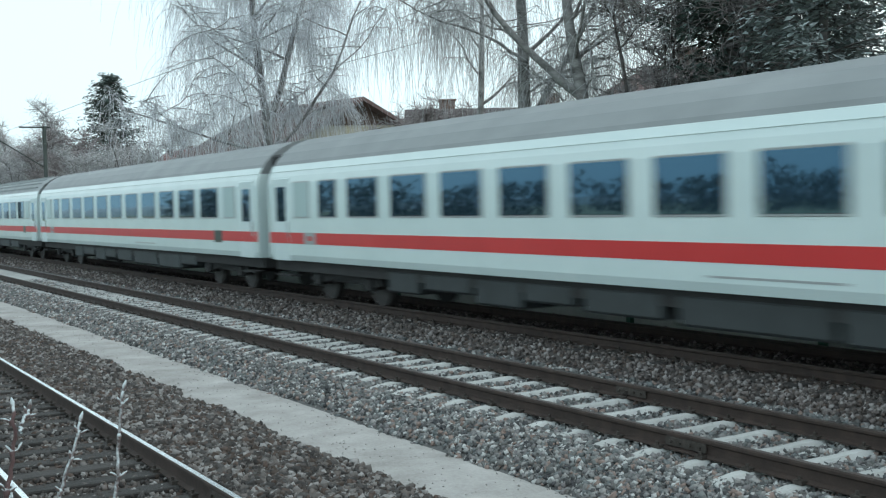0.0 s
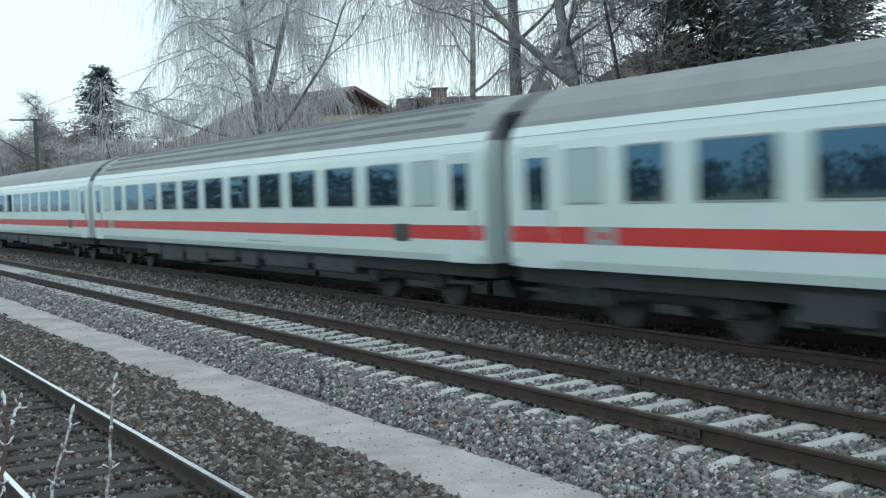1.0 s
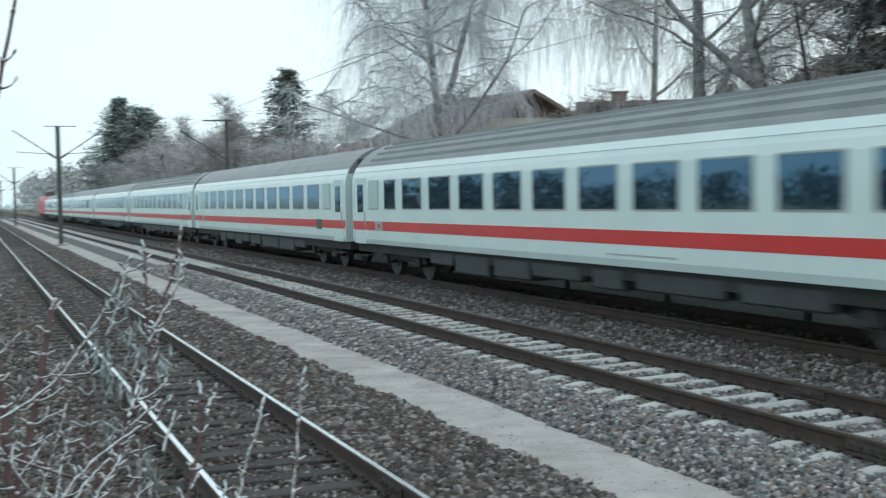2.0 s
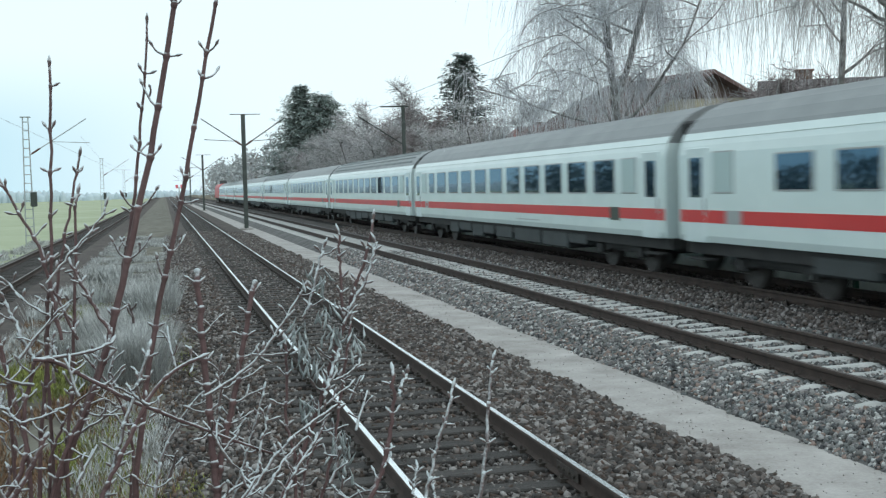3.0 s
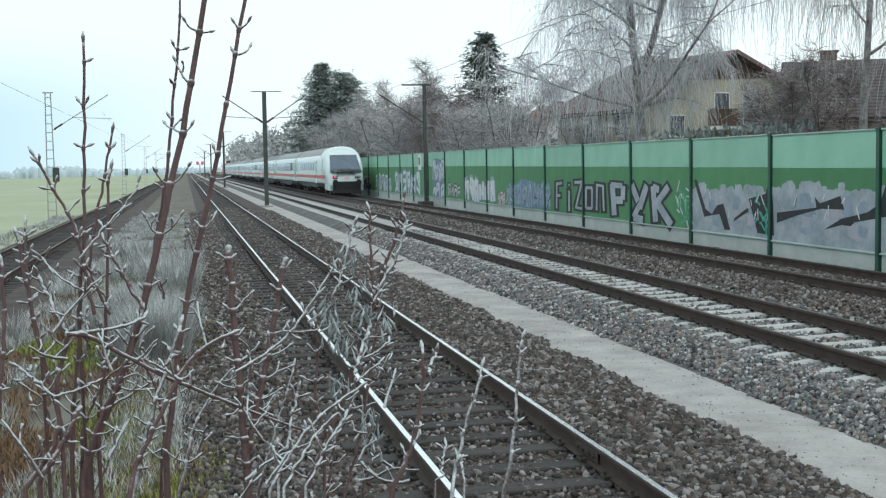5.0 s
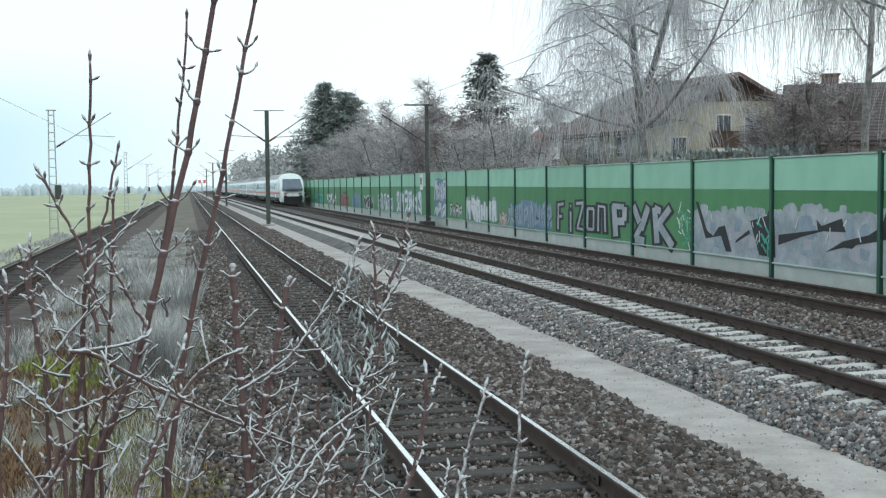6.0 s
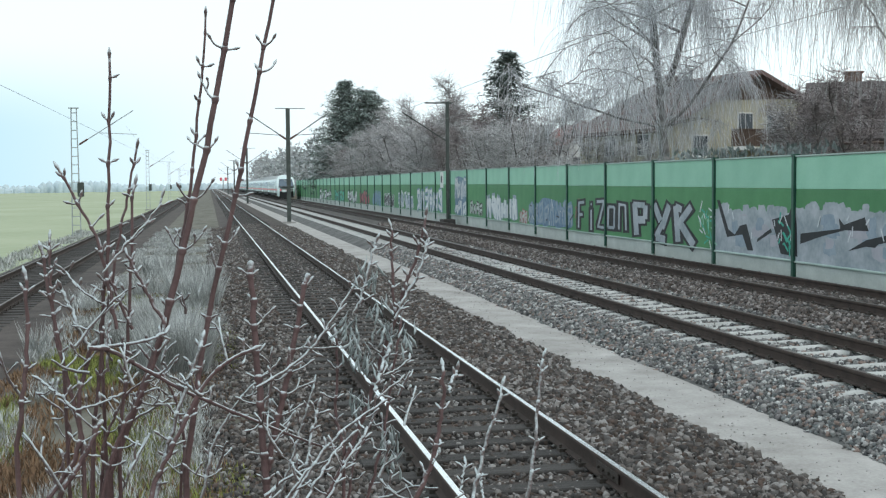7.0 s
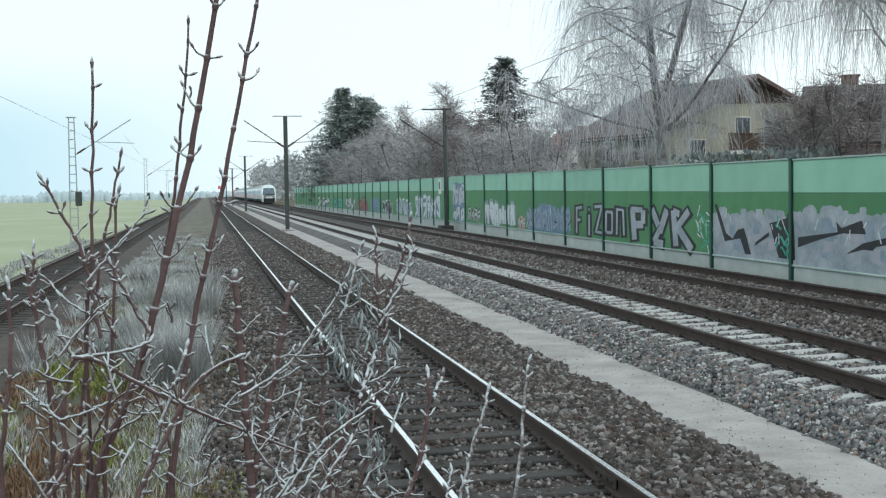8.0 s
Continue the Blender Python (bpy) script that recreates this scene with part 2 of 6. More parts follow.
strip("ballast_main", (9.9, 10.3, 11.0, 12.6, 13.3, 14.0, 14.3), (0.0, 0.1, 0.14, 0.14, 0.1, 0.05, 0.05), -60, FAR, M_BED_MAIN, "brown stained ballast under the main track", 0.5, 0.02)
strip("gardens", (14.25, 15.5, 17, 22, 60, 300, FAR), (0.05, 0.35, 0.5, 0.6, 0.8, 1.5, 6.0), -400, FAR, M_SOIL, "bare winter garden ground behind the noise wall", 6, 0.1)


# ---- tracks ----
def rail_outline(h=0.172):
    half = [(0.0625, 0), (0.0625, 0.012), (0.012, 0.03), (0.0085, 0.06), (0.0085, 0.115), (0.034, 0.132), (0.036, 0.158), (0.03, 0.169)]
    k = h / 0.172
    return [(a, b * k) for a, b in half] + [(-a, b * k) for a, b in half[::-1]]


def rail(name, x, ztop, y0, y1, bright, parent, label):
    bm = prism([(a, b - 0.172) for a, b in rail_outline()], y1 - y0, "y", y0)
    r = part(name, bm, M_RUST, parent, m=pose(x, 0, ztop))
    w = 0.026 if bright else 0.029
    head = box(-w, w, y0, y1, -0.004, 0.0015)
    part("rail_head", head, M_HEAD_BRIGHT if bright else M_HEAD_DULL, r, label)
    return r


def fishplate_mesh():
    bm = box(-0.034, -0.02, -0.28, 0.28, -0.135, -0.045, 0.004)
    for y in (-0.2, -0.07, 0.07, 0.2):
        rod((-0.02, y, -0.09), (-0.055, y, -0.09), 0.016, sides=6, bm=bm)
    return bm


def wood_sleeper():
    bm = box(-1.3, 1.3, -0.13, 0.13, -0.16, 0, 0.012)
    return bm


def concrete_sleeper():
    """Shallow waist in the middle, chamfered upper edges, sunk rail seats."""
    half = [(-1.3, 0.085), (-1.27, 0.1), (-0.95, 0.15), (-0.55, 0.15), (-0.25, 0.138), (0.25, 0.138), (0.55, 0.15), (0.95, 0.15), (1.27, 0.1), (1.3, 0.085)]
    bm = bmesh.new()
    rows = []
    for x, z in half:
        wb, wt = 0.10, 0.052
        rows.append([bm.verts.new((x, a, b)) for a, b in ((-wb, -0.1), (-wb, z - 0.045), (-wt, z), (wt, z), (wb, z - 0.045), (wb, -0.1))])
    for a, b in zip(rows, rows[1:]):
        for i in range(5):
            bm.faces.new((a[i], a[i + 1], b[i + 1], b[i]))
    bm.faces.new(rows[0][::-1])
    bm.faces.new(rows[-1])
    bmesh.ops.recalc_face_normals(bm, faces=bm.faces[:])
    bmesh.ops.translate(bm, verts=bm.verts[:], vec=(0, 0, -0.15))
    return bm


def track(name, x, ztop, y0, y1, kind, bright, label, near_to, pitch=0.6, phase=0.0):
    root = tagged(empty(name, pose(x, 0, 0)), label, "railway track", kind="structure")
    for s in (-0.7525, 0.7525):
        rail("rail", s, ztop, y0, y1, bright, root, "worn bright running surface" if bright else "")
    src = concrete_sleeper() if kind == "concrete" else wood_sleeper()
    first = part("sleeper", src, M_CONCRETE if kind == "concrete" else M_TIMBER, root)
    me = first.data
    top = ztop - 0.178
    ys = [phase + pitch * i for i in range(int((near_to[0] - phase) / pitch), int((near_to[1] - phase) / pitch))]
    random.seed(len(name))
    place = lambda y: pose(random.uniform(-0.02, 0.02), y + random.uniform(-0.012, 0.012), top + random.uniform(-0.006, 0.006), 0, 0, random.uniform(-0.7, 0.7))
    first.matrix_basis = place(ys[0])
    for y in ys[1:]:
        shared("sleeper", me, root, place(y))
    # rail fastenings on the near sleepers, and the far sleepers, each as one sheet of pieces
    clips = bmesh.new()
    for y in ys:
        if 5 < y < 45:
            for s in (-0.7525, 0.7525):
                for side in (-1, 1):
                    box(s + side * 0.075 - 0.035, s + side * 0.075 + 0.035, y - 0.05, y + 0.05, top, top + 0.035, bm=clips)
                    rod((s + side * 0.085, y, top + 0.03), (s + side * 0.085, y, top + 0.07), 0.016, sides=6, bm=clips)
    if clips.verts:
        tagged(part("rail_fastening", clips, M_CLIP, root), kind="stuff")
    vs, fs = np.array([v.co[:] for v in me.vertices]), [list(f.vertices) for f in me.polygons]
    far = np.arange(near_to[1], 260, pitch)
    allv = (vs[None] + np.stack([0 * far, far, 0 * far + top], 1)[:, None]).reshape(-1, 3)
    fm = bpy.data.meshes.new("far_sleepers")
    fm.from_pydata(allv.tolist(), [], [[i + k * len(vs) for i in f] for k in range(len(far)) for f in fs])
    fm.materials.append(me.materials[0])
    ob = new("far_sleepers", fm)
    ob.parent = root
    tagged(ob, kind="stuff")
    return root


TRACK_A = track("track_near", XA, 0.0, -60, 900, "wood", True, "disused-looking track with bright rails on dark timber sleepers", (4, 60))
TRACK_B = track("track_middle", XB, ZB, -60, 900, "concrete", False, "brown railed track on pale concrete sleepers", (3, 70), 0.6, 0.29)
TRACK_C = track("track_main", XC, ZC, -60, 900, "wood", False, "main track on dark stained sleepers beside the noise wall", (6, 75), 0.62)
TRACK_D = track("track_left", -5.55, -0.3, -60, 900, "wood", False, "side track on the field edge, dull rails", (25, 90))
for y, x in ((8.35, XB - 0.7525), (11.0, XB + 0.7525), (9.6, XA + 0.7525)):
    root = TRACK_B if x > 5 else TRACK_A
    part("fishplate", fishplate_mesh(), M_CLIP, root, "bolted steel joint bar", m=pose(x - (XB if x > 5 else XA), y, ZB if x > 5 else 0))


# ---- noise wall ----
WALL = tagged(empty("wall_noise", pose(XW, 0, 0)), "two-tone green noise wall with sprayed lettering and dark posts", "noise wall", kind="structure")
POST_STEP, POST_0 = 4.64, 21.85 - 4.64 * 5


def wall_meshes():
    post = box(-0.085, 0.06, -0.055, 0.055, 0.0, 3.0)
    box(-0.1, 0.08, -0.07, 0.07, 2.98, 3.02, bm=post)
    w = POST_STEP - 0.16
    upper = box(-0.03, 0.05, 0, w, 2.18, 2.96, 0.01)
    for z in (2.44, 2.7):
        box(-0.034, -0.028, 0.02, w - 0.02, z, z + 0.012, bm=upper)
    lower = box(-0.03, 0.05, 0, w, 0.42, 2.176, 0.01)
    base = box(-0.02, 0.06, 0, w, -0.15, 0.37, 0.012)
    ledge = box(-0.075, 0.05, 0, w, 0.372, 0.418, 0.008)
    cap = box(-0.06, 0.08, 0, w, 2.964, 3.005, 0.008)
    return post, upper, lower, base, ledge, cap


def build_wall(count):
    kinds = ("post", "upper_panel", "lower_panel", "plinth_panel", "ledge", "coping")
    mats = (M_POST, M_WALL_LIGHT, M_WALL_DARK, M_PLINTH, M_LEDGE, M_LEDGE)
    meshes = []
    for k, bm, mt in zip(kinds, wall_meshes(), mats):
        ob = part(k, bm, mt, WALL)
        meshes.append((k, ob.data))
        bpy.data.objects.remove(ob)
    for i in range(count):
        y = POST_0 + POST_STEP * i
        z = 0.05 + 0.16 * min(1, max(0, (y - 22) / 35))
        for k, me in meshes:
            shared(k, me, WALL, pose(0, y if k == "post" else y + 0.08, z))


build_wall(42)
# ---- train ----
M_BODY = material("coach_white", (0.60, 0.70, 0.695), (0.69, 0.785, 0.775), 0.7, 0.22, bump=0.008, fine=6, spec=0.5)
M_ROOF = material("coach_roof_grey", (0.19, 0.205, 0.21), (0.27, 0.285, 0.29), 0.9, 0.5, bump=0.03, fine=8)
M_STRIPE = material("traffic_red", (0.52, 0.018, 0.02), (0.62, 0.03, 0.03), 1.0, 0.38, bump=0.0)
M_GLASS = plain("tinted_glass", (0.010, 0.022, 0.04), 0.03, 0.0, 0.5)
M_GLASS.node_tree.nodes["Principled BSDF"].inputs["IOR"].default_value = 2.5
M_GLASS.node_tree.nodes["Principled BSDF"].inputs["Specular Tint"].default_value = (0.50, 0.76, 1.0, 1)
M_SCREEN = plain("windscreen_glass", (0.05, 0.065, 0.085), 0.06)
M_SCREEN.node_tree.nodes["Principled BSDF"].inputs["Specular Tint"].default_value = (0.7, 0.86, 1.0, 1)
M_SCREEN.node_tree.nodes["Principled BSDF"].inputs["IOR"].default_value = 2.1
M_SURROUND = material("grey_surround", (0.07, 0.08, 0.085), (0.11, 0.12, 0.125), 2, 0.5, bump=0.02)
M_FROSTED = plain("frosted_glass", (0.42, 0.52, 0.52), 0.25)
M_RUBBER = plain("black_rubber", (0.012, 0.012, 0.013), 0.7)
M_UNDER = material("underframe_grime", (0.012, 0.012, 0.012), (0.04, 0.039, 0.038), 2, 0.8, bump=0.1)
M_SKIRT = material("grey_skirt", (0.025, 0.03, 0.031), (0.055, 0.063, 0.065), 2, 0.65, bump=0.04)
M_WHEEL = material("wheel_steel", (0.03, 0.027, 0.025), (0.10, 0.09, 0.085), 6, 0.6, metal=0.5)
M_PLATE = plain("grey_plate", (0.33, 0.35, 0.35), 0.5)
M_DARKBOX = plain("dark_display", (0.03, 0.045, 0.035), 0.3)
M_DOOR = material("door_white", (0.58, 0.67, 0.67), (0.66, 0.75, 0.75), 0.9, 0.35, bump=0.01)
M_TAIL = plain("red_tail_light", (1.0, 0.05, 0.12), 0.3, glow=1.1)
M_LOCO = material("loco_red", (0.45, 0.02, 0.02), (0.58, 0.035, 0.03), 0.9, 0.4, bump=0.01)
CL = 26.4
SIDE = 1.41


def coach_section(h=3.74):
    """Half section from sill to crown, then mirrored."""
    half = [(1.37, 0.87), (1.41, 1.0), (1.41, 2.35), (1.405, 2.62), (1.375, 2.78), (1.33, 2.90), (1.20, 3.13), (1.0, 3.35), (0.75, 3.53), (0.4, 3.68), (0.0, h)]
    return half + [(-a, b) for a, b in half[-2::-1]]


def bogie(parent, y):
    b = part("bogie", box(-1.0, 1.0, -1.6, 1.6, 0.42, 0.62, 0.03), M_UNDER, parent, "dark bogie frame", m=pose(0, y, 0))
    for s in (-1, 1):
        part("side_frame", prism([(-1.75, 0.45), (-1.6, 0.62), (-0.6, 0.72), (0.6, 0.72), (1.6, 0.62), (1.75, 0.45), (1.2, 0.38), (0.5, 0.5), (-0.5, 0.5), (-1.2, 0.38)], 0.1, "x", s * 1.02 - 0.05), M_UNDER, b)
        for yy in (-1.25, 1.25):
            bm = rod((s * 0.70, yy, 0.46), (s * 0.82, yy, 0.46), 0.46, sides=28)
            rod((s * 0.66, yy, 0.46), (s * 0.70, yy, 0.46), 0.485, sides=28, bm=bm)
            rod((s * 0.82, yy, 0.46), (s * 0.95, yy, 0.46), 0.12, sides=12, bm=bm)
            part("wheel", bm, M_WHEEL, b)
            part("axle_box", box(s * 1.08 - 0.08, s * 1.08 + 0.08, yy - 0.16, yy + 0.16, 0.33, 0.6, 0.03), M_UNDER, b)
    return b


def window(parent, y0, y1, z0, z1, frosted=False):
    """A glazed opening with a slim rubber seal on both sides of the body."""
    for s in (-1, 1):
        x = s * (SIDE + 0.001)
        seal = part("window", box(x - 0.012, x + 0.012, y0 - 0.03, y1 + 0.03, z0 - 0.03, z1 + 0.03, 0.008), M_PLATE, parent)
        part("pane", box(x - 0.016, x + 0.016, y0, y1, z0, z1, 0.006), M_FROSTED if frosted else M_GLASS, seal)


def door(parent, y0, y1):
    for s in (-1, 1):
        x = s * (SIDE - 0.004)
        d = part("door", box(x - 0.012, x + 0.012, y0, y1, 0.86, 2.74, 0.01), M_DOOR, parent, "plain entrance door with a tall window")
        part("pane", box(x - 0.018, x + 0.018, y0 + 0.2, y1 - 0.2, 1.75, 2.55, 0.008), M_GLASS, d)
        part("door_stripe", box(x - 0.0155, x + 0.0155, y0 + 0.02, y1 - 0.02, 1.255, 1.505), M_STRIPE, d, "traffic red band")
        part("door_handle", box(x - 0.035, x + 0.035, y0 + 0.06, y0 + 0.1, 1.4, 1.75, 0.01), M_PLATE, d)
        part("step", box(s * 1.28 - 0.12, s * 1.28 + 0.12, y0 + 0.05, y1 - 0.05, 0.5, 0.54), M_UNDER, d)


def underfloor(parent, y0, y1, seed):
    rnd = random.Random(seed)
    part("underframe", box(-1.25, 1.25, y0, y1, 0.62, 0.88), M_UNDER, parent)
    y = y0 + 5.2
    while y < y1 - 6.5:
        w = rnd.uniform(1.0, 2.6)
        low = rnd.uniform(0.34, 0.5)
        part("equipment_box", box(-1.27, 1.27, y, y + w, low, 0.8, 0.04), M_SKIRT, parent)
        y += w + rnd.uniform(0.05, 0.5)


def stripe(parent, y0, y1, breaks):
    edges = [y0] + [e for b in breaks for e in b] + [y1]
    for s in (-1, 1):
        for a, b in zip(edges[::2], edges[1::2]):
            x = s * (SIDE + 0.002)
            part("stripe", box(x - 0.003, x + 0.003, a, b, 1.255, 1.505), M_STRIPE, parent, "traffic red band")


def coach(m, ribbed):
    """A passenger coach from y = 0 (rear) to y = 26.4 (front)."""
    root = tagged(empty("railway_coach", m), "white express coach with red stripe and tinted windows", "railway coach", "coaches of the express train")
    part("body", prism([p for p in coach_section() if p[1] < 3.0], CL - 0.7, "y", 0.35), M_BODY, root)
    roof = [p for p in coach_section() if p[1] >= 2.85]
    part("roof", prism(roof, CL - 0.72, "y", 0.36), M_ROOF, root, "grey roof" if not ribbed else "grey ribbed roof")
    for s in (-1, 1):
        part("cantrail", prism([(s * 1.32, 2.89), (s * 1.345, 2.90), (s * 1.27, 3.04), (s * 1.235, 3.055)], CL - 0.72, "y", 0.36), M_BODY, root)
    if ribbed:
        for x in (-1.13, -0.95, -0.72, -0.45, 0.45, 0.72, 0.95, 1.13):
            z = np.interp(abs(x), (0, 0.4, 0.75, 1.0, 1.2), (3.74, 3.68, 3.53, 3.35, 3.13))
            part("roof_rib", box(x - 0.025, x + 0.025, 1.4, CL - 1.4, z - 0.04, z + 0.05), M_ROOF, root)
    for y in (0.0, CL - 0.36):
        part("gangway", box(-1.0, 1.0, y - 0.02, y + 0.38, 0.95, 3.35, 0.05), M_RUBBER, root, "black rubber corridor connection")
        part("coupling", box(-0.25, 0.25, y - 0.05, y + 0.41, 0.55, 0.9), M_UNDER, root)
    bogie(root, 3.7)
    bogie(root, CL - 3.7)
    underfloor(root, 0.4, CL - 0.4, 5 if ribbed else 8)
    stripe(root, 0.4, CL - 0.4, ((2.95, 3.55), (CL - 3.02, CL - 2.4)))
    for s in (-1, 1):
        x = s * (SIDE + 0.002)
        part("logo_plate", box(x - 0.003, x + 0.003, CL - 3.02, CL - 2.4, 1.25, 1.51), M_PLATE, root, "pale plate with a plain mark")
        part("logo_mark", box(x - 0.006, x + 0.006, CL - 2.85, CL - 2.6, 1.33, 1.43), M_STRIPE, root)
        part("destination_display", box(x - 0.006, x + 0.006, 2.95, 3.55, 1.2, 1.52, 0.01), M_DARKBOX, root, "dark display panel")
        part("lettering", box(x - 0.002, x + 0.002, 9.0, 11.2, 1.06, 1.09), M_PLATE, root, "unreadable small lettering")
    door(root, 0.65, 1.6)
    door(root, CL - 1.6, CL - 0.65)
    window(root, CL - 2.7, CL - 1.9, 1.86, 2.62, True)
    window(root, CL - 4.1, CL - 3.25, 1.86, 2.62)
    for i in range(10):
        y1 = CL - 4.68 - 1.905 * i
        window(root, y1 - 1.34, y1, 1.86, 2.62)
    window(root, 1.95, 2.75, 1.86, 2.62, True)
    return root


def loft(sections, bm=None, close=True):
    """Skin over closed rings with the same number of points."""
    own = bmesh.new()
    rings = [[own.verts.new(p) for p in ring] for ring in sections]
    for a, b in zip(rings, rings[1:]):
        n = len(a)
        for i in range(n):
            own.faces.new((a[i], a[(i + 1) % n], b[(i + 1) % n], b[i]))
    if close:
        own.faces.new(rings[0][::-1])
        own.faces.new(rings[-1])
    bmesh.ops.recalc_face_normals(own, faces=own.faces[:])
    return join(own, bm)


def ring(y, w, z0, z1, shoulder, lean=0.0):
    """A body section at y, w wide, from z0 to z1; lean moves upper points forward."""
    half = [(0.97, 0.0), (1.0, 0.05), (1.0, 0.5), (0.985, 0.64), (0.95, 0.74), (0.87, 0.83), (0.73, 0.91), (0.52, 0.965), (0.27, 0.99), (0.0, 1.0)]
    pts = half + [(-a, b) for a, b in half[-2::-1]]
    return [(a * w, y + lean * max(0, b - 0.32) / 0.68, z0 + b * (z1 - z0)) for a, b in pts]


def cab_car(m):
    """The driving trailer at the tail: y = 0 is the nose, 26.4 the coupled end."""
    root = tagged(empty("driving_trailer", m), "white driving trailer with sloped cab, dark windscreen and red tail light", "railway coach")
    y0 = 3.2
    part("body", prism([p for p in coach_section() if p[1] < 3.0], CL - y0 - 0.35, "y", y0), M_BODY, root)
    part("roof", prism([p for p in coach_section() if p[1] >= 2.85], CL - y0 - 1.2, "y", y0 + 0.85), M_ROOF, root, "grey roof")
    for s in (-1, 1):
        part("cantrail", prism([(s * 1.32, 2.89), (s * 1.345, 2.90), (s * 1.27, 3.04), (s * 1.235, 3.055)], CL - y0 - 1.2, "y", y0 + 0.85), M_BODY, root)
    nose = [ring(y0 + 1.6, 1.412, 0.86, 3.735, 0), ring(y0, 1.413, 0.86, 3.72, 0), ring(2.1, 1.412, 0.80, 3.70, 0, 0.75), ring(1.2, 1.405, 0.74, 3.65, 0, 1.55),
            ring(0.75, 1.375, 0.70, 3.57, 0, 1.92), ring(0.46, 1.30, 0.68, 3.48, 0, 2.14), ring(0.27, 1.20, 0.68, 3.42, 0, 2.28), ring(0.15, 1.02, 0.68, 3.38, 0, 2.34), ring(0.08, 0.70, 0.68, 3.36, 0, 2.35)]
    part("cab", loft(nose), M_BODY, root, "rounded white driving cab", smooth=True)
    # windscreen laid on the raked front
    def front(x, b, out):
        z0, z1 = 0.68, 3.36
        plan = np.interp(abs(x), (0, 0.7, 1.02, 1.20, 1.30), (0.07, 0.08, 0.15, 0.27, 0.46))
        return (x, plan + 2.35 * max(0, b - 0.32) / 0.68 - out, z0 + b * (z1 - z0))
    def panel(cols, b0, b1, out, thick):
        rings = []
        for o in (out, -thick):
            pts = [front(x0 * 1.0, b0, o) for x0 in cols[0]] + [front(x1, b1, o) for x1 in cols[1][::-1]]
            rings.append(pts)
        return loft(rings)
    steps = lambda w: [w * (i / 6 - 1) for i in range(13)]
    part("windscreen_surround", panel((steps(1.20), steps(1.02)), 0.395, 0.885, 0.055, 0.08), M_SURROUND, root, "dark grey windscreen surround")
    part("windscreen", panel((steps(1.15), steps(0.97)), 0.47, 0.87, 0.062, 0.05), M_SCREEN, root, "large raked windscreen")
    part("dashboard_blind", panel((steps(1.14), steps(1.10)), 0.405, 0.465, 0.066, 0.05), M_SKIRT, root)
    for s in (-1, 1):
        part("wiper", rod(front(s * 0.5, 0.40, 0.09), front(s * 0.15, 0.52, 0.09), 0.012, sides=6), M_RUBBER, root)
        lamp = part("headlight", box(s * 0.84 - 0.2, s * 0.84 + 0.2, 0.05, 0.25, 1.26, 1.46, 0.04), M_RUBBER, root, "lamp cluster in a dark frame")
        part("tail_light", rod((s * 0.92, 0.10, 1.36), (s * 0.92, 0.01, 1.36), 0.07, sides=16), M_TAIL if s < 0 else M_PLATE, lamp, "lit red tail lamp" if s < 0 else "")
        part("lens", rod((s * 0.74, 0.06, 1.36), (s * 0.74, 0.012, 1.36), 0.07, sides=16), M_PLATE, lamp)
    part("logo_mark", box(-0.2, 0.2, 0.06, 0.12, 1.25, 1.43, 0.01), plain("pale_red", (0.78, 0.5, 0.53), 0.4), root, "plain red mark")
    part("buffer_beam", box(-1.05, 1.05, 0.02, 0.8, 0.45, 1.04, 0.06), M_RUBBER, root, "black lower front with buffers")
    part("snow_plough", prism([(0.0, 0.16), (0.5, 0.16), (0.6, 0.56), (0.04, 0.56)], 2.1, "x", -1.05), M_RUBBER, root)
    for s in (-1, 1):
        b = rod((s * 0.88, -0.12, 0.98), (s * 0.88, 0.1, 0.98), 0.1, sides=14)
        rod((s * 0.88, -0.17, 0.98), (s * 0.88, -0.11, 0.98), 0.2, sides=20, bm=b)
        part("buffer", b, M_RUBBER, root)
        part("skirt", loft([ring(2.3, 1.40, 0.45, 1.2, 0), ring(1.2, 1.40, 0.38, 1.2, 0), ring(0.62, 1.34, 0.36, 1.2, 0), ring(0.36, 1.24, 0.36, 1.2, 0)]) if s < 0 else box(-0.4, 0.4, 0.6, 1.0, 0.3, 0.5), M_BODY if s < 0 else M_UNDER, root)
        x = s * (SIDE + 0.002)
        part("destination_display", box(x - 0.006, x + 0.006, 6.7, 7.3, 1.2, 1.52, 0.01), M_DARKBOX, root, "dark display panel")
        part("cab_window", box(x - 0.014, x + 0.010, 3.3, 4.0, 1.95, 2.72, 0.03), M_DOOR, root, "pale cab side shutter")
        part("logo_plate", box(x - 0.003, x + 0.003, CL - 3.02, CL - 2.4, 1.25, 1.51), M_PLATE, root, "pale plate with a plain mark")
    stripe(root, 1.75, CL - 0.4, ((6.7, 7.3), (CL - 3.02, CL - 2.4)))
    door(root, CL - 1.6, CL - 0.65)
    door(root, 7.6, 8.6)
    window(root, CL - 2.7, CL - 1.9, 1.86, 2.62, True)
    for i in range(7):
        y1 = CL - 4.3 - 1.905 * i
        window(root, y1 - 1.2, y1, 1.90, 2.52)
    part("gangway", box(-1.0, 1.0, CL - 0.38, CL + 0.02, 0.95, 3.35, 0.05), M_RUBBER, root, "black rubber corridor connection")
    bogie(root, 5.2)
    bogie(root, CL - 3.7)
    underfloor(root, 3.3, CL - 0.4, 3)
    return root


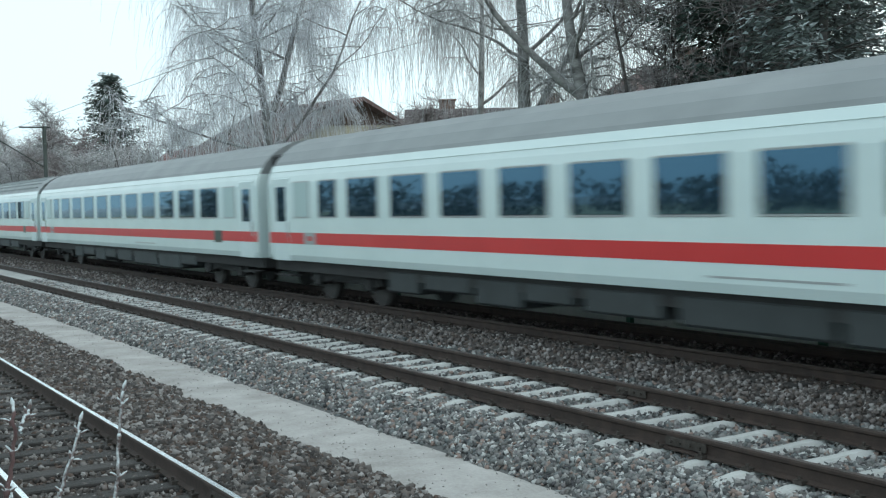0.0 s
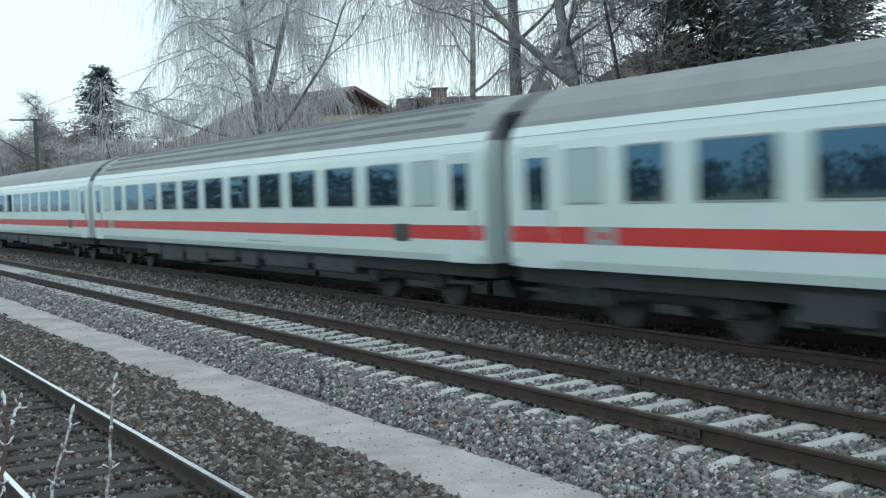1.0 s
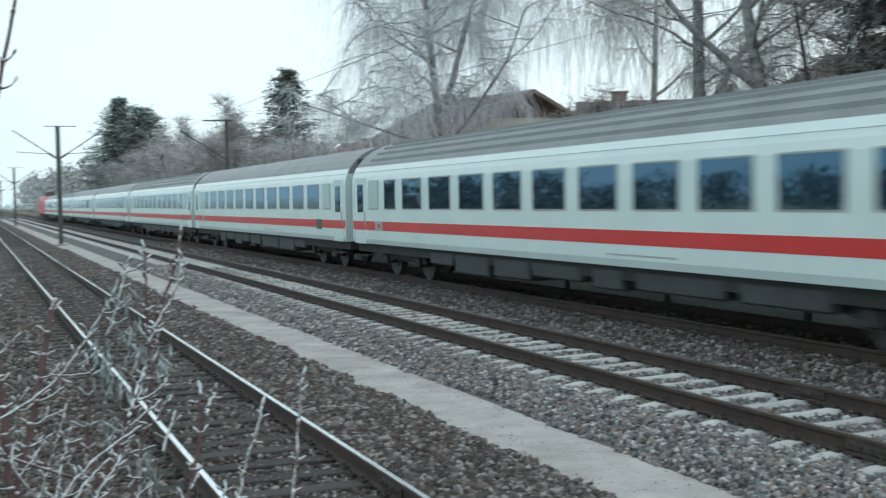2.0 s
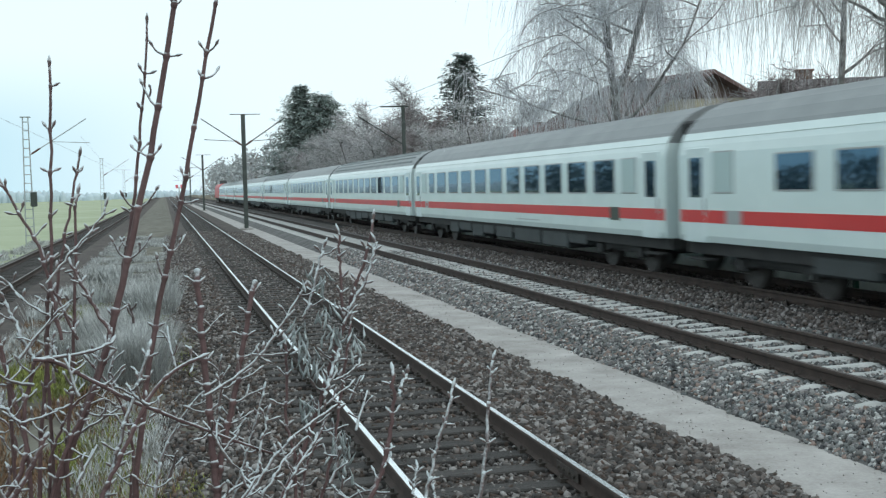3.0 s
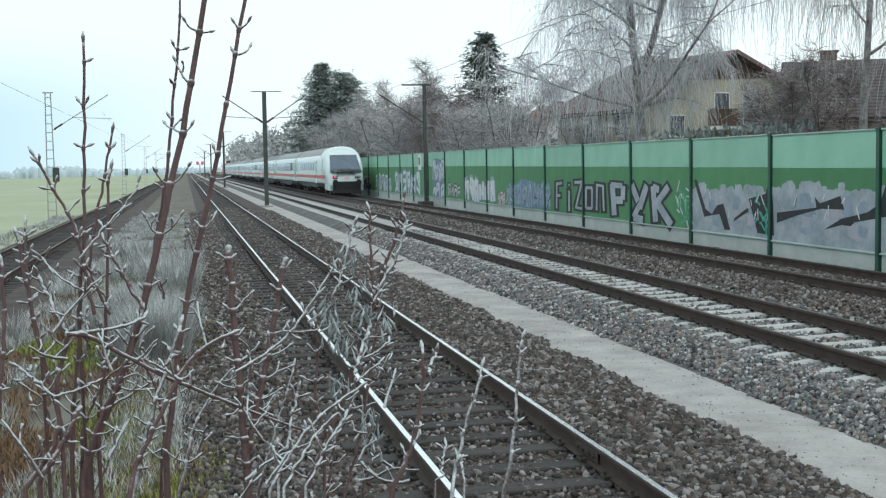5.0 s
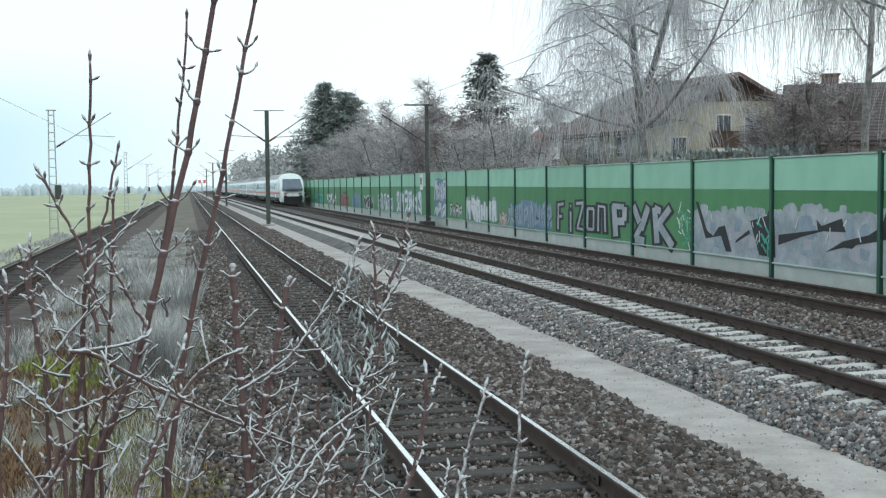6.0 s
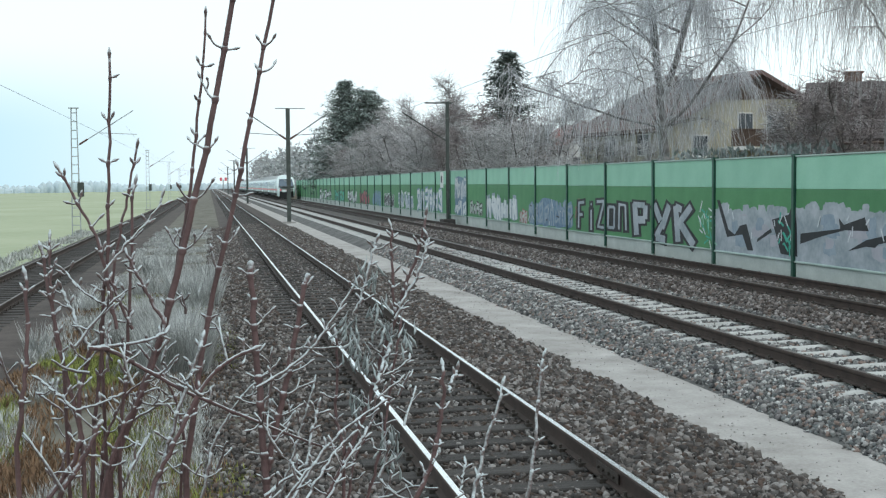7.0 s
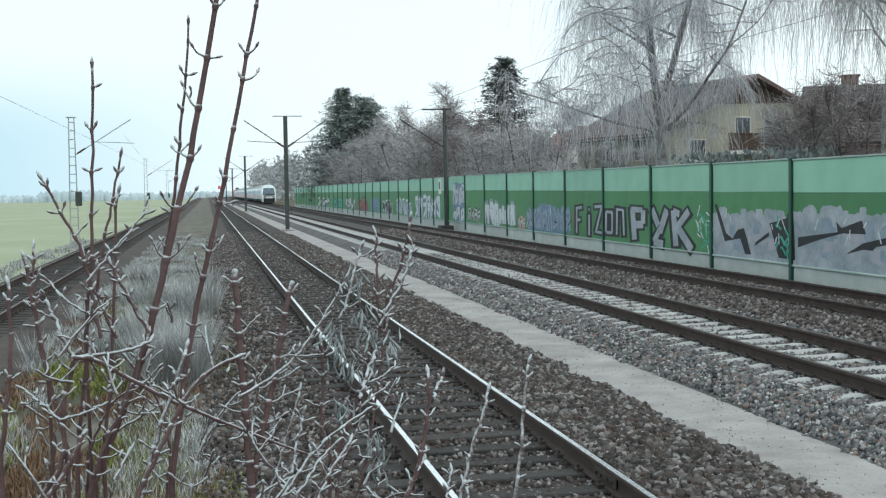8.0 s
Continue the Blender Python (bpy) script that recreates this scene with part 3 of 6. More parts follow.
def locomotive(m):
    root = tagged(empty("locomotive", m), "red electric locomotive at the head of the train", "locomotive")
    part("body", loft([ring(0.3, 1.35, 0.95, 3.5, 0, 0.4), ring(1.2, 1.48, 0.9, 3.75, 0), ring(18, 1.48, 0.9, 3.75, 0), ring(19, 1.35, 0.95, 3.5, 0, -0.4)]), M_LOCO, root)
    part("underframe", box(-1.3, 1.3, 0.6, 18.6, 0.5, 0.92), M_UNDER, root)
    bogie(root, 4)
    bogie(root, 15)
    for y in (4.2, 14.8):
        part("pantograph", prism([(y - 0.9, 3.75), (y - 0.9, 3.82), (y + 0.6, 4.4), (y + 0.7, 4.36)], 0.9, "x", -0.45), M_UNDER, root)
    return root


def build_train():
    base = pose(XC, 0, ZC)
    cars = [(cab_car(base), 0.0)]
    first = coach(base, False)
    second = coach(base, True)
    cars += [(first, CL), (second, 2 * CL)]
    for i, kind in enumerate((first, second, first, first, second, first)):
        cars.append((copy_thing(kind, base), CL * (3 + i)))
    cars.append((locomotive(base), CL * 9))
    return cars


TRAIN = build_train()
# where the tail's nose stands along the track, second by second
TAIL = ((0.0, -132.1), (0.5, -111.6), (1.0, -89.8), (1.5, -68.3), (2.0, -46.0), (3.5, 18.2), (4.0, 41.4), (5.5, 110.6), (6.5, 159.0), (8.0, 229.5))
# ---- growing things: one builder of tapered limbs ----
class Limbs:
    """Collects tapered tubes and small leaves in one mesh."""

    def __init__(self):
        self.v, self.f = [], []

    def tube(self, pts, radii, sides=4):
        pts = np.asarray(pts, float)
        n = len(pts)
        tang = np.gradient(pts, axis=0)
        tang /= np.linalg.norm(tang, axis=1, keepdims=True) + 1e-9
        ref = np.eye(3)[np.argmin(np.abs(tang).sum(axis=0))][None]
        u = np.cross(tang, ref)
        u /= np.linalg.norm(u, axis=1, keepdims=True) + 1e-9
        w = np.cross(tang, u)
        base = len(self.v)
        ang = np.arange(sides) * 2 * np.pi / sides
        ringv = pts[:, None] + np.asarray(radii)[:, None, None] * (np.cos(ang)[None, :, None] * u[:, None] + np.sin(ang)[None, :, None] * w[:, None])
        self.v.extend(ringv.reshape(-1, 3).tolist())
        for i in range(n - 1):
            a, b = base + i * sides, base + (i + 1) * sides
            for j in range(sides):
                k = (j + 1) % sides
                self.f.append((a + j, a + k, b + k, b + j))
        self.f.append(tuple(base + (n - 1) * sides + j for j in range(sides)))

    def leaf(self, p, d, side, length, width):
        b = len(self.v)
        p, d, side = Vector(p), Vector(d), Vector(side)
        for q in (p - side * width, p + d * length * 0.5 - side * width * 1.2, p + d * length, p + d * length * 0.5 + side * width * 1.2):
            self.v.append(tuple(q))
        self.f.append((b, b + 1, b + 2, b + 3))

    def object(self, name, mat, parent=None, smooth=True):
        me = bpy.data.meshes.new(name)
        me.from_pydata(self.v, [], self.f)
        me.materials.append(mat)
        if smooth:
            me.polygons.foreach_set("use_smooth", [True] * len(me.polygons))
        ob = new(name, me)
        ob.parent = parent
        return ob


def curve(rnd, start, heading, length, steps, wander, lift):
    """A wandering line: lift bends it up (+) or down (-)."""
    p, d = np.array(start, float), np.array(heading, float)
    d /= np.linalg.norm(d)
    out = [p.copy()]
    for i in range(steps):
        d = d + np.array([rnd.gauss(0, wander), rnd.gauss(0, wander), rnd.gauss(0, wander) + lift])
        d /= np.linalg.norm(d)
        p = p + d * length / steps
        out.append(p.copy())
    return out


M_BIRCH = material("birch_bark", (0.06, 0.054, 0.053), (0.40, 0.385, 0.375), 2.2, 0.85, bump=0.4, fine=11, stretch=(1, 1, 2.5))
M_FROST_TWIG = material("frosted_twig", (0.46, 0.465, 0.50), (0.74, 0.75, 0.78), 1.0, 0.9, bump=0, vary=0.35, island=True)
M_BROWN_TWIG = material("brown_twig", (0.17, 0.145, 0.145), (0.33, 0.29, 0.29), 1.0, 0.9, bump=0, vary=0.35, island=True)
M_GREY_TWIG = material("grey_brown_twig", (0.30, 0.29, 0.295), (0.52, 0.51, 0.515), 1.0, 0.9, bump=0, vary=0.4, island=True)
M_BARK = material("dark_bark", (0.05, 0.043, 0.041), (0.16, 0.145, 0.14), 3, 0.9, bump=0.4, fine=14)
M_NEEDLE = material("dark_needles", (0.035, 0.055, 0.047), (0.10, 0.13, 0.115), 1.5, 0.8, bump=0, vary=0.45, island=True)
# lighter copy of the dark needles, with distance haze painted into the colour
M_NEEDLE_FAR = material("haze_paled_needles", (0.15, 0.195, 0.18), (0.29, 0.335, 0.315), 1.5, 0.85, bump=0, vary=0.4, island=True)
M_NEEDLE_FROST = material("frosted_needles", (0.10, 0.125, 0.12), (0.33, 0.36, 0.36), 1.5, 0.85, bump=0, vary=0.4, island=True)
# far wood: distance haze is mixed into this grey, no fog is rendered
M_FAR_WOOD = material("haze_paled_wood", (0.30, 0.315, 0.32), (0.46, 0.475, 0.48), 0.08, 0.95, bump=0, fine=1.2, vary=0.3, island=True)
# horizon trees: blue air haze painted in as a pale base colour
M_HAZE = material("haze_paled_trees", (0.42, 0.51, 0.55), (0.54, 0.63, 0.67), 0.02, 1.0, bump=0, fine=0.3)


def weeping_birch(m, height, lean, limbs, seed, strands, reach=4.5, forks=(), radius=0.27, fine=0.0085, mat=None):
    """A birch with a pale flecked trunk, long limbs and hanging frosted strands."""
    rnd = random.Random(seed)
    root = tagged(empty("birch_tree", m), "tall weeping birch with bare hanging twigs white with hoar frost", "tree", "weeping birches")
    wood, twig = Limbs(), Limbs()
    trunk = curve(rnd, (0, 0, -0.3), (lean[0], lean[1], 1), height, 14, 0.045, 0.06)
    wood.tube(trunk, np.linspace(radius, 0.04, len(trunk)) + np.array([0.12] + [0] * (len(trunk) - 1)), 9)
    paths = []
    for i in range(limbs):
        k = rnd.randint(4, len(trunk) - 3)
        a = 2 * math.pi * (i * 0.382 + rnd.uniform(-0.05, 0.05))
        up = rnd.uniform(0.45, 1.3)
        ln = reach * rnd.uniform(0.7, 1.15) * (1.15 - 0.5 * k / len(trunk))
        q = curve(rnd, trunk[k], (math.cos(a), math.sin(a), up), ln, 9, 0.13, -0.015)
        wood.tube(q, np.linspace(0.05 * rnd.uniform(0.7, 1.2), 0.011, len(q)), 6)
        paths.append(q)
    for (k, dx, dy, up, ln, r) in forks:
        q = curve(rnd, trunk[k], (dx, dy, up), ln, 10, 0.09, 0.03)
        wood.tube(q, np.linspace(r, 0.03, len(q)), 8)
        paths.append(q)
        for j in (3, 5, 6, 8):
            a = rnd.uniform(0, 6.28)
            s = curve(rnd, q[j], (math.cos(a), math.sin(a), 0.5), ln * 0.5, 7, 0.14, -0.03)
            wood.tube(s, np.linspace(r * 0.4, 0.014, len(s)), 5)
            paths.append(s)
    subs = []
    for q in paths:
        for _ in range(5):
            j = rnd.randint(2, len(q) - 1)
            a = rnd.uniform(0, 6.28)
            s = curve(rnd, q[j], (math.cos(a), math.sin(a), rnd.uniform(0.0, 0.7)), rnd.uniform(0.8, 2.2), 6, 0.2, -0.05)
            wood.tube(s, np.linspace(0.022, 0.008, len(s)), 4)
            subs.append(s)
    hosts = subs + paths + subs
    for _ in range(strands):
        q = rnd.choice(hosts)
        p = q[rnd.randint(1, len(q) - 1)]
        a = rnd.uniform(0, 6.28)
        ln = rnd.uniform(0.6, 2.4) * (1.7 if rnd.random() < 0.35 else 1)
        s = curve(rnd, p, (0.6 * math.cos(a), 0.6 * math.sin(a), rnd.uniform(-0.5, 0.5)), ln, 7, 0.10, -0.5)
        twig.tube(s, np.linspace(fine, fine * 0.55, len(s)), 3)
    wood.object("trunk", M_BIRCH, root)
    twig.object("crown", mat or M_FROST_TWIG, root, False)
    return root


def bare_tree(m, height, spread, seed, mat, label, stems=1, twigs=900, name="bare_tree", fine=0.011):
    """A leafless tree or tall shrub: stems, rising limbs, then a haze of thin twigs."""
    rnd = random.Random(seed)
    root = tagged(empty(name, m), label, "tree", "bare trees behind the wall")
    wood, twig = Limbs(), Limbs()
    hosts = []
    for s in range(stems):
        a = rnd.uniform(0, 6.28)
        tilt = 0.08 if stems == 1 else 0.3
        t = curve(rnd, (0.3 * math.cos(a) * (stems > 1), 0.3 * math.sin(a) * (stems > 1), -0.3), (tilt * math.cos(a), tilt * math.sin(a), 1), height * rnd.uniform(0.8, 1), 12, 0.06, 0.02)
        r = 0.017 * height / stems ** 0.5
        wood.tube(t, np.linspace(r, 0.015, len(t)), 6)
        for i in range(16 // stems + 5):
            k = rnd.randint(2, len(t) - 2)
            b = rnd.uniform(0, 6.28)
            ln = spread * rnd.uniform(0.5, 1.0) * (1.2 - 0.7 * k / len(t))
            q = curve(rnd, t[k], (math.cos(b), math.sin(b), rnd.uniform(0.4, 1.3)), ln, 7, 0.14, 0.03)
            wood.tube(q, np.linspace(r * 0.35, 0.01, len(q)), 4)
            hosts += [q, t[6:]]
            for _ in range(4):
                c = rnd.uniform(0, 6.28)
                u = curve(rnd, q[rnd.randint(2, len(q) - 1)], (math.cos(c), math.sin(c), rnd.uniform(0, 1.2)), ln * 0.45, 5, 0.2, 0.02)
                wood.tube(u, np.linspace(0.014, 0.007, len(u)), 3)
                hosts += [u, u]
    for _ in range(twigs):
        q = rnd.choice(hosts)
        p = q[rnd.randint(1, len(q) - 1)]
        a = rnd.uniform(0, 6.28)
        s = curve(rnd, p, (math.cos(a), math.sin(a), rnd.uniform(-0.3, 1.1)), rnd.uniform(0.35, 1.2), 4, 0.25, 0.0)
        twig.tube(s, np.linspace(fine, fine * 0.5, len(s)), 3)
    wood.object("trunk", M_BARK, root)
    twig.object("crown", mat, root, False)
    return root


def conifer(m, height, width, seed, mat, label, density=1.0, top=0.06, flat=1.0, spray=1.0):
    """A spruce: whorls of drooping boughs, each with rows of short needled sprays."""
    rnd = random.Random(seed)
    root = tagged(empty("conifer", m), label, "tree")
    wood, green = Limbs(), Limbs()
    t = curve(rnd, (0, 0, -0.3), (0.02, 0.01, 1), height, 12, 0.012, 0.02)
    wood.tube(t, np.linspace(0.02 * height, 0.02, len(t)), 8)
    levels = int(height * 2.0)
    for i in range(levels):
        h = 0.1 + 0.9 * i / levels
        reach = width * (top + (1 - top) * (1 - h) ** flat) * rnd.uniform(0.75, 1.15)
        p = np.array(t[0]) * (1 - h) + np.array(t[-1]) * h
        for j in range(int(7 * density) + 1):
            a = rnd.uniform(0, 6.28)
            q = curve(rnd, p, (math.cos(a), math.sin(a), rnd.uniform(0.05, 0.5)), reach * rnd.uniform(0.55, 1.1), 6, 0.07, -0.04)
            wood.tube(q, np.linspace(0.035, 0.008, len(q)), 3)
            for k in range(int((12 + 26 * reach / 3) / spray ** 1.5)):
                e = q[rnd.randint(1, len(q) - 1)] + np.array([rnd.gauss(0, 0.13) for _ in range(3)])
                b = a + rnd.choice((-1, 1)) * rnd.uniform(0.2, 1.3)
                d = Vector((math.cos(b), math.sin(b), rnd.uniform(-0.7, 0.25))).normalized()
                sd = d.cross(Vector((rnd.gauss(0, 0.5), rnd.gauss(0, 0.5), 1))).normalized()
                green.leaf(e, d, sd, spray * rnd.uniform(0.25, 0.6), spray * rnd.uniform(0.03, 0.075))
    wood.object("trunk", M_BARK, root)
    green.object("crown", mat, root, False)
    return root


def build_trees():
    G = 0.5
    weeping_birch(pose(17.4, 42.6, G), 15, (0.0, 0.0), 18, 11, 6800, 4.6, ((5, 0.4, -0.2, 1.0, 9, 0.15), (4, 0.9, -0.5, 0.75, 7, 0.075), (5, -0.15, 0.1, 1.0, 8, 0.12), (4, -0.9, 0.5, 0.3, 6, 0.055)), 0.235, 0.0072)
    weeping_birch(pose(17.9, 25.9, G), 14, (-0.16, 0.06), 9, 23, 2600, 4.2, ((4, 0.5, -0.2, 0.9, 7, 0.10),), 0.24, 0.0055, M_GREY_TWIG)
    weeping_birch(pose(17.6, 22.8, G), 13, (0.0, 0.0), 9, 37, 1200, 3.6, ((5, -0.6, 0.5, 0.8, 6, 0.11), (4, 0.8, -0.5, 0.35, 5, 0.08)), 0.21, 0.0055, M_GREY_TWIG)
    weeping_birch(pose(21.5, 34.5, G), 13, (0.03, 0.02), 6, 41, 1300, 4.0, (), 0.16, 0.006, M_GREY_TWIG)
    # brown weeping shrub and dark evergreens at the near end of the gardens
    bare_tree(pose(18.9, 20.4, G), 9, 2.0, 51, M_BROWN_TWIG, "tall brown leafless shrub with dense thin twigs", 3, 2600)
    bare_tree(pose(20.2, 21.3, G), 9.5, 2.0, 52, M_BROWN_TWIG, "tall brown leafless shrub with dense thin twigs", 3, 2400)
    conifer(pose(19.8, 20.3, G), 15, 2.6, 61, M_NEEDLE, "dense dark green conifer filling the garden corner", 1.7, 0.4, 0.6, 0.6)
    conifer(pose(21.5, 21.2, G), 16, 2.8, 63, M_NEEDLE, "dense dark green conifer filling the garden corner", 1.7, 0.4, 0.6, 0.6)
    conifer(pose(18.4, 16.5, G), 9.5, 2.4, 62, M_NEEDLE_FROST, "frosted grey-green conifer behind the wall", 1.7, 0.4, 0.6, 0.5)
    conifer(pose(20.3, 17.2, G), 9.0, 2.4, 64, M_NEEDLE_FROST, "frosted grey-green conifer behind the wall", 1.7, 0.4, 0.6, 0.5)
    conifer(pose(25.0, 96.8, G), 13.7, 5.6, 71, M_NEEDLE, "tall dark spruce standing over bare trees", 2.0, 0.07, 0.8, 1.0)
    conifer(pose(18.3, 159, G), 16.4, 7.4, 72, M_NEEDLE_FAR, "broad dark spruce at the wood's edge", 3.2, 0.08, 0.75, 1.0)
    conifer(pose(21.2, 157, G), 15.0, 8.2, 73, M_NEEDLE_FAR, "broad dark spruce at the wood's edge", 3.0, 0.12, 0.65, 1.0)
    conifer(pose(22.0, 104, G), 9.4, 2.6, 74, M_NEEDLE_FROST, "slim frosted spruce among bare trees", 1.3, 0.1, 0.8)
    # rows of leafless frosted trees
    kinds = [bare_tree(pose(19, 66, G), 8.0, 3.0, 81, M_GREY_TWIG, "bare frosted garden tree with fine twigs", 3, 2200, fine=0.013),
             bare_tree(pose(20, 86, G), 9.0, 3.4, 82, M_BROWN_TWIG, "bare brown garden tree with fine twigs", 2, 2200, fine=0.014),
             bare_tree(pose(17.5, 92, G), 6.5, 3.2, 83, M_GREY_TWIG, "bare frosted bush with fine twigs", 5, 2400, fine=0.014),
             bare_tree(pose(21.5, 98, G), 11.2, 3.2, 84, M_GREY_TWIG, "tall bare frosted tree with upright limbs", 1, 2000, fine=0.015)]
    rnd = random.Random(9)
    spots = ((17.3, 71, 2, .9), (18.4, 77, 0, .85), (17.6, 82, 1, .8), (19.5, 91, 0, 1.0), (18.2, 98, 2, 1.15), (20.4, 103, 1, 1.0), (18.5, 108, 0, 1.1), (19.8, 113, 3, .95), (18.0, 118, 2, 1.2),
             (20.3, 122, 1, 1.05), (18.6, 127, 2, 1.2), (20.6, 131, 3, .95), (18.1, 137, 0, 1.1), (20.2, 142, 2, 1.25), (17.9, 148, 2, 1.1), (18.4, 155, 1, .85), (17.4, 164, 2, 1.1), (18.6, 172, 2, 1.2),
             (22.5, 66, 2, .75), (23.5, 62, 2, .7), (24, 78, 0, .8), (24.5, 86, 1, .9), (17.2, 57, 2, .5), (24.6, 40, 1, .75), (25.4, 46, 2, .9), 
             (24.3, 45, 1, .75), (25.5, 48.5, 1, .7))
    for x, y, k, s in spots:
        c = copy_thing(kinds[k], pose(x, y, G, 0, 0, rnd.uniform(0, 360)))
        c.scale = (s * rnd.uniform(0.95, 1.1), s * rnd.uniform(0.95, 1.1), s)


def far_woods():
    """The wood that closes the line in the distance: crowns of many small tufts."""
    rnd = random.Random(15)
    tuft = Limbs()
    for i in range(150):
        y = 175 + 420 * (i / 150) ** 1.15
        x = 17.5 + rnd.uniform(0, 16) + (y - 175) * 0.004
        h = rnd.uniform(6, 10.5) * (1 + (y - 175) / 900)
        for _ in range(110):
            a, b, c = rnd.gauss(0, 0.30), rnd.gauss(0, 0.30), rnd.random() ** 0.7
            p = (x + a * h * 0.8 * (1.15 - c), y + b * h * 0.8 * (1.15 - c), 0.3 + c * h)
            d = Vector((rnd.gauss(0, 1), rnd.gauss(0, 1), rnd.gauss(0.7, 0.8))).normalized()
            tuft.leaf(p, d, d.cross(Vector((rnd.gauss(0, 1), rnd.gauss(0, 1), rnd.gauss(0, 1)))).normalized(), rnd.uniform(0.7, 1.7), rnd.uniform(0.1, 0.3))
    tagged(tuft.object("far_wood", M_FAR_WOOD, None, False), "grey winter wood along the line, haze put into its colour", "trees", kind="stuff")
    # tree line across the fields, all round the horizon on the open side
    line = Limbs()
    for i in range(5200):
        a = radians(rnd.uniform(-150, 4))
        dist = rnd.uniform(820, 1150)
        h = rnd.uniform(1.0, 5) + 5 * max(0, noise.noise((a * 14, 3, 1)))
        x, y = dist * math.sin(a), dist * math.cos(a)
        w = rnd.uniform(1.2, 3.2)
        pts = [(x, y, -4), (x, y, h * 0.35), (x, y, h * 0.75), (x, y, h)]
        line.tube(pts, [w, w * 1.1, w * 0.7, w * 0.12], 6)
    tagged(line.object("horizon_trees", M_HAZE, None, True), "trees and roofs along the far field edge, paled for haze", "trees", kind="stuff")
    near = Limbs()
    for i in range(420):
        a = radians(rnd.uniform(-85, -14))
        dist = rnd.uniform(280, 420)
        h = rnd.uniform(7, 12) * (0.75 + 0.6 * noise.noise((a * 14, 2, 2)))
        x, y = dist * math.sin(a), dist * math.cos(a)
        for _ in range(44):
            c = rnd.random()
            d = Vector((rnd.gauss(0, 1), rnd.gauss(0, 1), 0.8)).normalized()
            near.leaf((x + rnd.gauss(0, 2.0), y + rnd.gauss(0, 2.0), -2.5 + c * (h + 2.5)), d, d.cross(Vector((0.3, 0.2, 1))).normalized(), rnd.uniform(0.9, 2), rnd.uniform(0.4, 0.8))
    tagged(near.object("hedge_trees", M_NEEDLE, None, False), "dark hedgerow trees across the open field", "trees", kind="stuff")


# ---- houses ----
M_TILE = material("brown_red_tile", (0.11, 0.075, 0.07), (0.19, 0.125, 0.115), 1.2, 0.85, bump=0.3, fine=9)
M_TILE_DARK = material("dark_weathered_tile", (0.06, 0.05, 0.05), (0.11, 0.095, 0.095), 1.2, 0.9, bump=0.3, fine=9)
M_TILE_RED = material("red_tile", (0.20, 0.085, 0.075), (0.29, 0.13, 0.115), 1.2, 0.85, bump=0.3, fine=9)
M_RENDER = material("cream_render", (0.33, 0.305, 0.23), (0.44, 0.41, 0.31), 0.8, 0.9, bump=0.1, fine=20)
M_RENDER_GREY = material("grey_render", (0.40, 0.40, 0.37), (0.52, 0.52, 0.48), 0.8, 0.9, bump=0.1, fine=20)
M_RENDER_WHITE = material("white_render", (0.58, 0.58, 0.56), (0.7, 0.7, 0.68), 0.8, 0.9, bump=0.1, fine=20)
M_WOOD = material("dark_balcony_wood", (0.05, 0.032, 0.024), (0.12, 0.08, 0.06), 4, 0.8, bump=0.3, fine=30)
M_FRAME = plain("white_frame", (0.7, 0.7, 0.68), 0.5)
M_PANE = plain("house_glass", (0.03, 0.04, 0.05), 0.05)
M_BRICK = material("chimney_brick", (0.12, 0.07, 0.055), (0.22, 0.14, 0.11), 4, 0.9, bump=0.3, fine=20)


